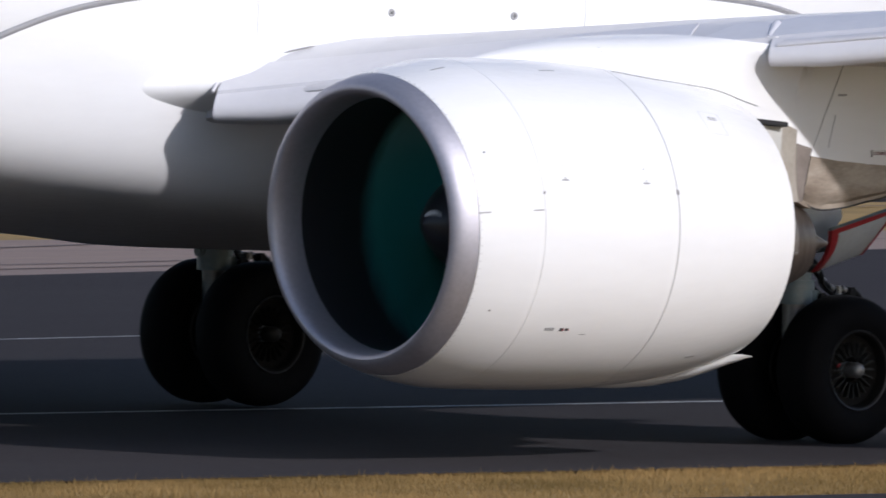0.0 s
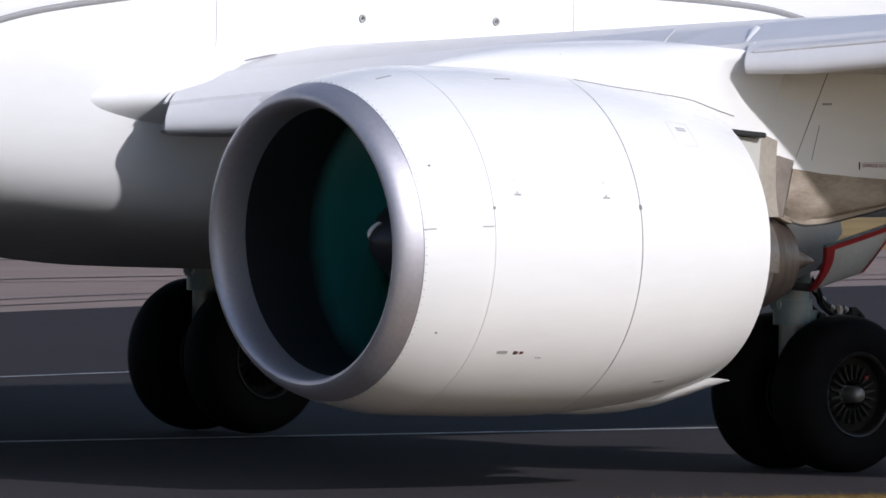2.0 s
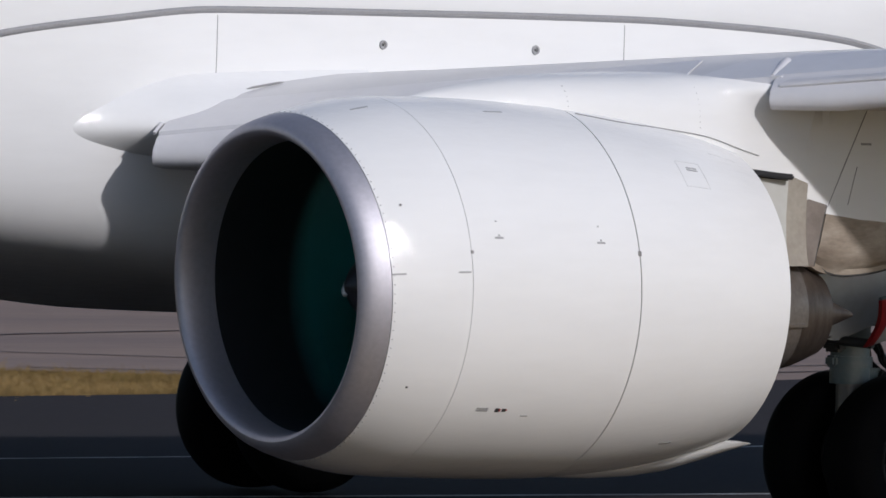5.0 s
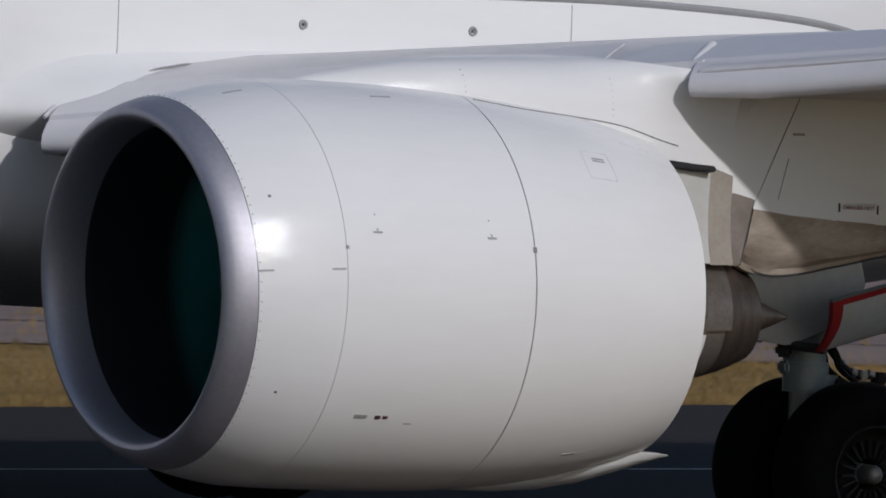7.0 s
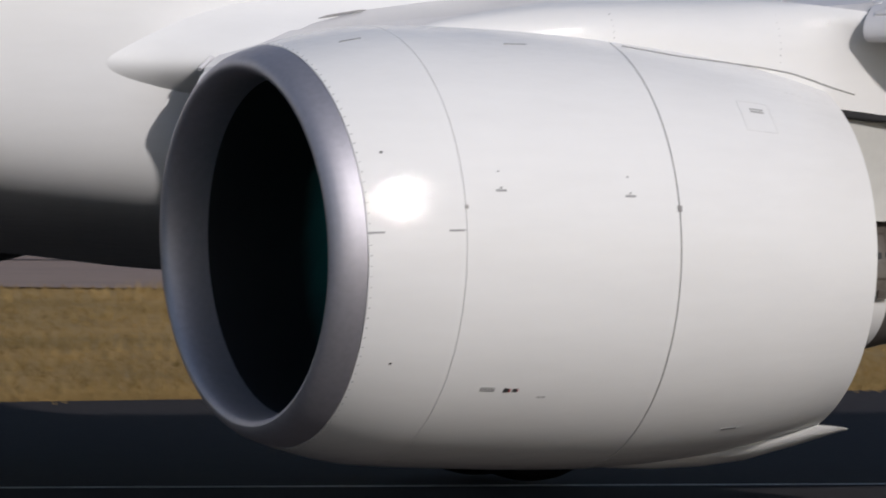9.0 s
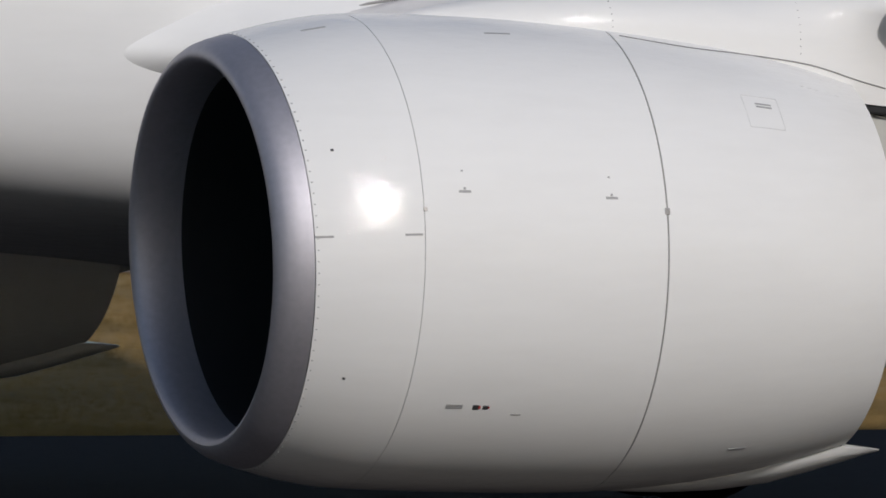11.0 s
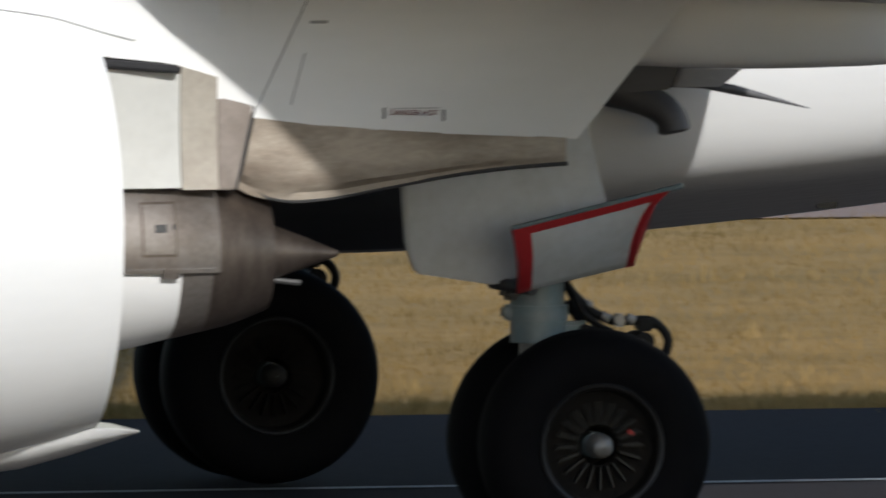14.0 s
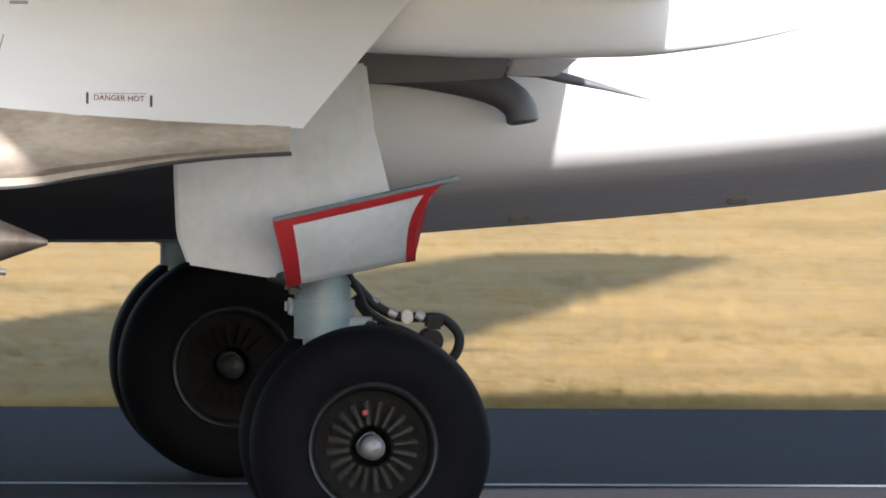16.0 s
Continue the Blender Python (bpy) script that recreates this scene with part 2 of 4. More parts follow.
def revolve(profile, centre, seg=96, closed=False, caps=False, a0=0.0, a1=360.0):
    """Turns (x, r) about the line along x whose y, z centre(x) gives; angle 0 is up, 90 towards -y."""
    full = abs(a1 - a0) >= 359.9
    count = seg if full else seg + 1
    rings = []
    for x, r in profile:
        cy, cz = centre(x)
        rings.append([(x, cy - r * math.sin(radians(a0 + (a1 - a0) * k / seg)), cz + r * math.cos(radians(a0 + (a1 - a0) * k / seg))) for k in range(count)])
    if closed:
        rings.append(rings[0])
    bm = loft(rings, close_ring=full, caps=caps)
    if closed:
        bmesh.ops.remove_doubles(bm, verts=bm.verts, dist=1e-6)
    return bm


def box(sx, sy, sz, at=(0, 0, 0), bevel=0.0, turn=None):
    bm = bmesh.new()
    bmesh.ops.create_cube(bm, size=1)
    bmesh.ops.scale(bm, vec=(sx, sy, sz), verts=bm.verts)
    if bevel:
        bmesh.ops.bevel(bm, geom=bm.edges[:], offset=bevel, segments=2, affect="EDGES")
    m = Matrix.Translation(at) @ (turn.to_4x4() if turn else Matrix())
    bmesh.ops.transform(bm, matrix=m, verts=bm.verts)
    return bm


def tube(points, r, seg=12, caps=True):
    """A pipe along a line of points; r is one radius or one for each point."""
    pts = [Vector(p) for p in points]
    rr = r if isinstance(r, (list, tuple)) else [r] * len(pts)
    rings, side = [], None
    for i, p in enumerate(pts):
        d = (pts[min(i + 1, len(pts) - 1)] - pts[max(i - 1, 0)]).normalized()
        if side is None:
            side = d.orthogonal().normalized()
        side = (side - d * side.dot(d)).normalized()
        up = d.cross(side)
        rings.append([p + rr[i] * (math.cos(2 * math.pi * k / seg) * side + math.sin(2 * math.pi * k / seg) * up) for k in range(seg)])
    return loft(rings, caps=caps)


def bend(points, n=8):
    """Points on a smooth line through the given ones."""
    pts = [Vector(p) for p in points]
    out = []
    for i in range(len(pts) - 1):
        p0, p1, p2, p3 = pts[max(i - 1, 0)], pts[i], pts[i + 1], pts[min(i + 2, len(pts) - 1)]
        for k in range(n):
            s = k / n
            out.append(0.5 * (2 * p1 + (p2 - p0) * s + (2 * p0 - 5 * p1 + 4 * p2 - p3) * s * s + (3 * p1 - p0 - 3 * p2 + p3) * s ** 3))
    return out + [pts[-1]]


def slab(outline, y0, y1, bevel=0.0):
    """A plate from an outline of (x, z), between two values of y."""
    bm = bmesh.new()
    a = [bm.verts.new((x, y0, z)) for x, z in outline]
    b = [bm.verts.new((x, y1, z)) for x, z in outline]
    bm.faces.new(a)
    bm.faces.new(b[::-1])
    n = len(a)
    for i in range(n):
        bm.faces.new((a[i], b[i], b[(i + 1) % n], a[(i + 1) % n]))
    if bevel:
        bmesh.ops.recalc_face_normals(bm, faces=bm.faces)
        bmesh.ops.bevel(bm, geom=bm.edges[:], offset=bevel, segments=2, affect="EDGES")
    return bm


def join(*bms):
    out = bms[0]
    for b in bms[1:]:
        me = bpy.data.meshes.new("tmp")
        b.to_mesh(me)
        out.from_mesh(me)
        b.free()
        bpy.data.meshes.remove(me)
    return out


def lettering(text, size, m, mat, parent, name="lettering", label=""):
    cu = bpy.data.curves.new(name, "FONT")
    cu.body, cu.size, cu.extrude, cu.align_x, cu.align_y = text, size, 0.001, "CENTER", "CENTER"
    tmp = new("tmp_text", cu)
    dg = bpy.context.evaluated_depsgraph_get()
    me = bpy.data.meshes.new_from_object(tmp.evaluated_get(dg))
    bpy.data.objects.remove(tmp)
    bpy.data.curves.remove(cu)
    me.materials.clear()
    me.materials.append(mat)
    me.transform(m)
    ob = new(name, me)
    ob.parent = parent
    return tagged(ob, label)


# ---- ground ----
EDGE = [(-400, 8.45), (30, 8.45), (40, 9.2), (56, 11.8), (71, 14.5), (82, 15.9), (93, 19.3), (103, 23.0), (112, 24.7), (130, 29.0), (150, 31.5), (500, 31.5)]
GRASSFAR = [(-400, 38.0), (4, 37.0), (13, 34.0), (20, 31.6), (26, 30.8), (45, 29.6), (62, 26.9), (73, 24.6), (80, 21.9), (86, 18.2)]


def sheet(name, quads, z, mat, label, category="pavement"):
    bm = bmesh.new()
    for x0, x1, lo, hi, n in quads:
        prev = None
        for i in range(n + 1):
            x = x0 + (x1 - x0) * i / n
            a, b = bm.verts.new((x, lo(x), z)), bm.verts.new((x, hi(x), z))
            if prev:
                bm.faces.new((prev[0], a, b, prev[1]))
            prev = (a, b)
    return tagged(part(name, bm, mat, label=label, smooth=False), category=category, kind="structure")


def edge(x):
    return spline(EDGE, x)


bm = bmesh.new()
bmesh.ops.create_grid(bm, x_segments=80, y_segments=80, size=2500)
tagged(part("ground", bm, EARTH, label="wide sheet of sun-dried yellow airfield turf"), category="ground", kind="structure")
sheet("taxiway", [(-400, 500, lambda x: -6.3, edge, 450)], 0.02, ASPHALT, "dark asphalt taxiway with a curving far edge", "taxiway")
# mostly unseen dark sheet, added so less ground light reaches the nacelles
sheet("apron", [(-400, 58, lambda x: -130.0, lambda x: -6.35, 40), (58, 500, lambda x: -130.0, lambda x: -6.35 - 3.25 * min(1.0, (x - 58) / 6), 120)], 0.02, ASPHALT, "unseen dark asphalt sheet in front, added to cut bounced light", "apron")
sheet("pavement", [(-400, 86, lambda x: max(spline(GRASSFAR, x), edge(x) + 0.05), lambda x: 44.0, 240), (86, 500, lambda x: edge(x) + 0.05, lambda x: 31.5 + 0.02 * (x - 86) + max(0.0, 12.5 - 0.45 * (x - 86)), 200)], 0.012, PINK, "pale pinkish weathered pavement beyond the grass", "pavement")
sheet("painted_line", [(-400, 500, lambda x: 2.02, lambda x: 2.17, 60)], 0.026, LINE, "worn white line painted along the taxiway", "road marking")
sheet("painted_line", [(60, 140, lambda x: spline([(60, 6.0), (78, 7.2), (86, 9.6), (94, 11.8), (102, 13.1), (120, 15.5), (140, 18)], x), lambda x: spline([(60, 6.1), (78, 7.3), (86, 9.7), (94, 11.9), (102, 13.2), (120, 15.6), (140, 18.1)], x), 60)], 0.026, LINE, "thin worn curving line painted on the asphalt", "road marking")


# tar-filled joints in the weathered pavement
def far_edge(x):
    return max(spline(GRASSFAR, x), edge(x) + 0.05) if x < 86 else edge(x) + 0.05


for off, x0, x1, w in ((0.9, 84, 118, 0.10), (1.7, 90, 132, 0.07), (4.6, 40, 140, 0.12), (8.2, 30, 150, 0.10)):
    sheet("pavement_joint", [(x0, x1, lambda x: far_edge(x) + off + 0.12 * math.sin(0.8 * x), lambda x: far_edge(x) + off + w + 0.12 * math.sin(0.8 * x), 60)], 0.017, TAR, "dark tar-filled joint in the pale pavement", "joint")
sheet("pavement_joint", [(98, 112, lambda x: edge(x) + 6.5 - 0.36 * (x - 98), lambda x: edge(x) + 6.56 - 0.36 * (x - 98), 20)], 0.018, TAR, "dark crack running across the pale pavement", "joint")


def grass(name, count, area, height, label, seed, mat=None):
    """Blades of dry grass scattered over an area, as one mesh."""
    rng = np.random.default_rng(seed)
    x0, x1, lo, hi = area
    xs = rng.uniform(x0, x1, count)
    lows = np.array([lo(x) for x in xs])
    highs = np.array([hi(x) for x in xs])
    ys = lows + (highs - lows) * rng.random(count) ** 1.3
    tuft = np.sin(xs * 1.7 + 3 * np.sin(ys * 0.9)) * np.cos(ys * 1.3 + 2 * np.sin(xs * 0.6))
    hs = height * (0.45 + 0.5 * rng.random(count) + 0.15 * tuft * rng.random(count)) * np.where(rng.random(count) < 0.03, 1.7, 1.0)
    hs = np.clip(hs, 0.25 * height, None)
    an, lean, w = rng.uniform(0, 2 * np.pi, count), rng.normal(0, 0.35, (count, 2)), height * rng.uniform(0.06, 0.13, count)
    v = np.zeros((count, 3, 3))
    v[:, 0] = np.stack([xs - w * np.cos(an), ys - w * np.sin(an), 0 * xs - 0.01], 1)
    v[:, 1] = np.stack([xs + w * np.cos(an), ys + w * np.sin(an), 0 * xs - 0.01], 1)
    v[:, 2] = np.stack([xs + lean[:, 0] * hs, ys + lean[:, 1] * hs, hs], 1)
    me = bpy.data.meshes.new(name)
    me.vertices.add(count * 3)
    me.loops.add(count * 3)
    me.polygons.add(count)
    me.vertices.foreach_set("co", v.ravel())
    me.loops.foreach_set("vertex_index", np.arange(count * 3))
    me.polygons.foreach_set("loop_start", np.arange(0, count * 3, 3))
    me.polygons.foreach_set("loop_total", np.full(count, 3))
    me.update(calc_edges=True)
    me.materials.append(mat or BLADE)
    return tagged(new(name, me), label, "grass", kind="stuff")


grass("grass", 120000, (68, 100, lambda x: -6.4, lambda x: -9.5), 0.05, "dry straw-coloured grass along the taxiway edge", 3)
grass("grass", 210000, (-6, 46, edge, lambda x: 32.0 if x < 16 else 30.5), 0.065, "sun-dried yellow grass field behind the taxiway", 4)
grass("grass", 60000, (-6, 84, edge, lambda x: edge(x) + 1.0), 0.075, "low golden grass verge along the asphalt edge", 6, GOLD)
grass("grass", 110000, (44, 85.5, edge, lambda x: max(spline(GRASSFAR, x), edge(x) + 0.1)), 0.065, "sun-dried yellow grass tongue between pavements", 5)


def tufts(name, count, x0, x1, deep, height, label, seed, mat):
    """Clumps of taller grass standing along the asphalt's edge, as one mesh."""
    rng = np.random.default_rng(seed)
    bm_v, bm_f = [], []
    for _ in range(count):
        cx = rng.uniform(x0, x1)
        cy = edge(cx) + 0.1 + deep * rng.random() ** 1.6
        size = rng.uniform(0.10, 0.42)
        for _ in range(26):
            px, py = cx + rng.normal(0, size), cy + rng.normal(0, size * 0.7)
            h, an, w = height * rng.uniform(0.4, 1.0), rng.uniform(0, 6.28), rng.uniform(0.006, 0.014)
            n = len(bm_v)
            bm_v += [(px - w * math.cos(an), py - w * math.sin(an), -0.01), (px + w * math.cos(an), py + w * math.sin(an), -0.01), (px + rng.normal(0, 0.3) * h, py + rng.normal(0, 0.3) * h, h)]
            bm_f.append((n, n + 1, n + 2))
    me = bpy.data.meshes.new(name)
    me.from_pydata(bm_v, [], bm_f)
    me.materials.append(mat)
    return tagged(new(name, me), label, "grass", kind="stuff")


tufts("grass_tufts", 130, 2, 84, 2.0, 0.12, "olive-brown grass clumps along the asphalt edge", 11, OLIVE)
tufts("grass_tufts", 500, 2, 84, 14.0, 0.13, "scattered pale straw clumps in the dry field", 12, GOLD)


# ---- signs ----
def guidance_sign(x, y):
    s = tagged(new("guidance_sign"), "low yellow taxiway sign with black B1 lettering", "sign")
    part("panel", box(0.44, 0.10, 0.40, (0, 0, 0.27), 0.008), SIGNYELLOW, s)
    part("base", box(0.50, 0.16, 0.07, (0.02, 0, 0.035), 0.01), MARK, s, "black base")
    part("end_post", box(0.085, 0.13, 0.52, (0.275, 0, 0.26), 0.008), ORANGE, s, "orange end post")
    lettering("B1", 0.26, Matrix.Translation((0, -0.052, 0.27)) @ Matrix.Rotation(radians(90), 4, "X"), MARK, s, label="black lettering B1")
    s.matrix_basis = pose(x, y, 0.0, 0, 0, -4)


def marker_post(x, y):
    s = tagged(new("marker_post"), "orange marker post with a dark grey side standing in grass", "marker")
    part("post", box(0.15, 0.14, 0.62, (0, 0, 0.31), 0.01), ORANGE, s)
    part("back_panel", box(0.09, 0.12, 0.58, (0.121, 0.03, 0.29), 0.01), MARK, s, "dark grey back panel")
    s.matrix_basis = pose(x, y, 0.0)


guidance_sign(28.5, 18.4)
marker_post(22.62, 19.3)

# ---- airliner: x runs aft, y to its right side, z up; the main gear stands at x = 0 ----
plane = tagged(new("airliner"), "white twin-engined jet airliner rolling on its main gear", "airliner")
MIRROR = []


def both(ob):
    """Marks a part of the left side for a twin on the right side."""
    MIRROR.append(ob)
    return ob


# fuselage
TUBE_Z, TUBE_R = 3.30, 1.72


def tube_r(x):
    return TUBE_R * spline([(-16.5, 0.05), (-16.2, 0.25), (-15.2, 0.55), (-13.5, 0.85), (-11.5, 1.0), (6, 1.0), (10, 0.9), (14, 0.62), (18, 0.25), (19.5, 0.06)], x)


def tube_z(x):
    return TUBE_Z + spline([(-16.5, -0.55), (-13.5, -0.1), (-11.5, 0), (5, 0), (10, 0.22), (14, 0.7), (19.5, 1.35)], x)


xs = [-16.5, -16.2, -15.7, -15, -14, -13, -12] + [-11 + 0.5 * k for k in range(40)] + [9.5, 11, 12.5, 14, 16, 18, 19.5]
part("fuselage", revolve([(x, tube_r(x)) for x in xs], lambda x: (0.0, tube_z(x)), 96, caps=True), WHITE, plane)

# belly fairing
BELLY = [(-8.2, 1.62), (-7.0, 1.56), (-4.7, 1.385), (-3.8, 1.30), (-2.8, 1.265), (-1.3, 1.23), (-0.3, 1.24), (1.0, 1.325), (2.5, 1.475), (3.4, 1.615), (4.4, 1.78)]
TOP = [(-8.2, 1.75), (-7.6, 2.2), (-6.9, 2.62), (-6.3, 2.87), (-5.6, 3.05), (-4.85, 3.14), (-4.0, 3.21), (-2.46, 3.20), (-0.88, 3.18), (0.0, 3.14), (0.81, 3.07), (1.8, 2.80), (2.72, 2.46), (3.17, 2.30), (3.8, 2.02), (4.4, 1.80)]


def belly_point(x, a):
    """A point of the fairing's skin; a: 0 level with its widest line, 90 at the keel."""
    c, s = math.cos(radians(a)), math.sin(radians(a))
    b = 3.05 - spline(BELLY, x)
    n = 2.25
    # rounded sides meet a shallow vee bottom along a chine
    side = 1.0 / ((abs(c) / 1.79) ** n + (abs(s) / (b + spline([(-8, 0.5), (-5, 0.9), (-2, 0.6), (-0.5, 0.42), (4.4, 0.42)], x))) ** n) ** (1 / n)
    flat = b / max(s + spline([(-8, 0.24), (-5, 0.18), (-1, 0.20), (4.4, 0.20)], x) * abs(c), 0.02)
    q = spline([(-8, 7), (-5, 9), (-1, 14), (1, 20), (4.4, 20)], x)
    r1 = side if s <= 0 else (side ** -q + flat ** -q) ** (-1 / q)
    # the tube seen from the same middle
    off = TUBE_Z - 3.05
    r2 = -off * s + math.sqrt(max(TUBE_R ** 2 - (off * c) ** 2, 0)) + 0.012
    r = max(r1, r2)
    return Vector((x, -r * c, 3.05 - r * s))


def belly_start(x):
    lo, hi = -30.0, 89.0
    for _ in range(40):
        mid = (lo + hi) / 2
        if belly_point(x, mid).z > spline(TOP, x):
            lo = mid
        else:
            hi = mid
    return (lo + hi) / 2


def both_sides(ring):
    return ring + [Vector((p.x, -p.y, p.z)) for p in ring[-2::-1]]


bx = [-8.2 + 12.6 * k / 90 for k in range(91)]
rings = []
for x in bx:
    a0 = belly_start(x)
    rings.append(both_sides([belly_point(x, a0 + (90 - a0) * k / 56) for k in range(57)]))
part("belly_fairing", loft(rings, close_ring=False), WHITE, plane)
both(part("fairing_seal", tube([belly_point(x, belly_start(x)) + Vector((0, 0.012, 0)) for x in bx], 0.024, 8), SEAL, plane, "grey seal along the fairing's upper edge"))
both(part("fairing_joint", tube([belly_point(x, belly_start(x)) + Vector((0, -0.008, 0.004)) for x in bx], 0.006, 6), SEAM, plane, "dark joint along the grey seal"))
for x in (-4.0, -0.88):
    both(part("panel_seam", tube([belly_point(x, a) + Vector((0, 0.0015, 0)) for a in range(int(belly_start(x)) + 1, 12)], 0.004, 6), SEAM, plane))
for x, z in ((-2.739, 3.006), (-1.567, 2.984)):
    both(part("drain_ring", revolve([(-0.010, 0.016), (-0.010, 0.027), (0.004, 0.031), (0.004, 0.013)], lambda u: (0, 0), 24, closed=True), MARKGREY, plane, "small grey port ring", at=Matrix.Translation((x, -1.79, z)) @ Matrix.Rotation(radians(90), 4, "Z")))
    both(part("drain_plug", box(0.03, 0.012, 0.03, (x, -1.785, z), 0.005), MARK, plane))


def belly_mark(x, z, lx, lz, mat=MARKGREY, name="access_mark"):
    """A small plate lying on the fairing's skin."""
    rings = []
    for xx in (x - lx / 2, x, x + lx / 2):
        ring = []
        for zz in (z + lz / 2, z, z - lz / 2):
            lo, hi = -30.0, 89.0
            for _ in range(30):
                mid = (lo + hi) / 2
                lo, hi = (mid, hi) if belly_point(xx, mid).z > zz else (lo, mid)
            ring.append(belly_point(xx, lo))
        rings.append([p + Vector((0, -0.004, 0)) for p in ring] + [p + Vector((0, 0.004, 0)) for p in ring[::-1]])
    both(part(name, loft(rings), mat, plane))


# wheel wells under the wing: a dark sheet on the skin paints their shade
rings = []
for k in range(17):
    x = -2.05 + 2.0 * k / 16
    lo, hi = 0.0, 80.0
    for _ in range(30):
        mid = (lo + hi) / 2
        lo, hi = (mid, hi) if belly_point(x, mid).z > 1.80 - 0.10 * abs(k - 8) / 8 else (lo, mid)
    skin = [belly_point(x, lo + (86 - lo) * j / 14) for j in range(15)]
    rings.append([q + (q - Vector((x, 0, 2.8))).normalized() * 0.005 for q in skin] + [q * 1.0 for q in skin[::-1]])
both(part("wheel_well_shade", loft(rings), DARKGREY, plane, "dark sheet on the belly skin standing for the shaded wheel well"))
belly_mark(2.31, 2.14, 0.03, 0.10)
belly_mark(2.40, 2.20, 0.06, 0.018)
for k in range(5):
    belly_mark(2.76 + 0.075 * k, 1.645 + 0.012 * k, 0.04, 0.016, DARKGREY, "vent_slot")
for x in (0.95, 1.95):
    part("belly_mast", box(0.10, 0.02, 0.05, (x, -0.25, spline(BELLY, x) + 0.05), 0.006), MARK, plane, "small dark mast under the belly")
# overwing exit outline
ex = [(-3.10, 3.9), (-3.10, 3.43), (-3.085, 3.375), (-3.05, 3.335), (-3.0, 3.32), (-2.68, 3.32), (-2.63, 3.335), (-2.595, 3.375), (-2.58, 3.43), (-2.58, 3.9), (-2.62, 3.98), (-2.70, 4.0), (-2.98, 4.0), (-3.06, 3.98)]
exit_line = []
for x, z in ex + ex[:1]:
    exit_line.append((x, -math.sqrt(TUBE_R ** 2 - (z - TUBE_Z) ** 2) - 0.002, z))
both(part("exit_outline", tube(exit_line, 0.016, 8), MARKGREY, plane, "grey outline of the overwing exit"))


# wing
def wing_at(y):
    """Leading edge, trailing edge, and their heights, at a distance out on the left wing."""
    d = -y - 2.1
    xl = -4.70 + 0.635 * d if d < 4.4 else -1.906 + 0.53 * (d - 4.4)
    xt = 1.07 + 0.045 * d if d < 3.4 else 1.222 + 0.33 * (d - 3.4)
    zl = 2.46 + 0.122 * min(d, 4.4) + 0.10 * max(d - 4.4, 0) - 0.06 * max(0.0, min(1.0, 1 - d / 2.7))
    zt = 2.24 + 0.118 * min(d, 4.4) + 0.10 * max(d - 4.4, 0)
    return xl, xt, zl, zt


def foil(y, s, side):
    """A point on the wing's section: s from nose to tail, side 1 above, -1 below."""
    xl, xt, zl, zt = wing_at(y)
    c = xt - xl
    th = 0.112 * c
    yt = 5 * th * (0.2969 * math.sqrt(s) - 0.126 * s - 0.3516 * s * s + 0.2843 * s ** 3 - 0.1036 * s ** 4)
    camber = 0.012 * c * math.sin(math.pi * s) * (1.0 if side > 0 else 1.0) + 0.03 * c * math.sin(math.pi * s) ** 2 * (1 if side > 0 else 0.3)
    z = zl + (zt - zl) * s + camber + yt * (1.0 if side > 0 else -0.52)
    if side > 0 and s < 0.17:
        # a flat-topped nose up to the slat's rear edge
        q = 0.17
        yq = 5 * th * (0.2969 * math.sqrt(q) - 0.126 * q - 0.3516 * q * q + 0.2843 * q ** 3 - 0.1036 * q ** 4)
        zq = (zt - zl) * q + 0.012 * c * math.sin(math.pi * q) + 0.03 * c * math.sin(math.pi * q) ** 2 + yq
        z = min(z, zl + 0.01 + (zq - 0.01) * (s / q) ** 0.85)
    return Vector((xl + c * s, y, z))


S = [0, 0.003, 0.01, 0.022, 0.04, 0.065, 0.1, 0.15, 0.22, 0.3, 0.4, 0.5, 0.6, 0.7, 0.8, 0.88, 0.95, 1.0]
ys = [-1.2, -1.7, -2.1, -2.7, -3.3, -4.0, -4.7, -5.2, -5.5, -6.0, -6.5, -7.3, -8.5, -10, -12, -14.5, -17.0]
ys = sorted(ys + [-4.97, -4.99, -5.52, -5.54], reverse=True)


def nose_cut(p):
    # the nose stands back where the pylon's crest comes up through it
    if -5.53 < p.y < -4.98:
        p.x = max(p.x, wing_at(p.y)[0] + 0.42)
    if p.y > -2.11:
        p.x = max(p.x, -4.42)
    return p


rings = [[nose_cut(foil(y, s, 1)) for s in S[::-1]] + [nose_cut(foil(y, s, -1)) for s in S[1:]] for y in ys]
wing = both(part("wing", loft(rings), WINGGREY, plane, "pale grey wing skin"))


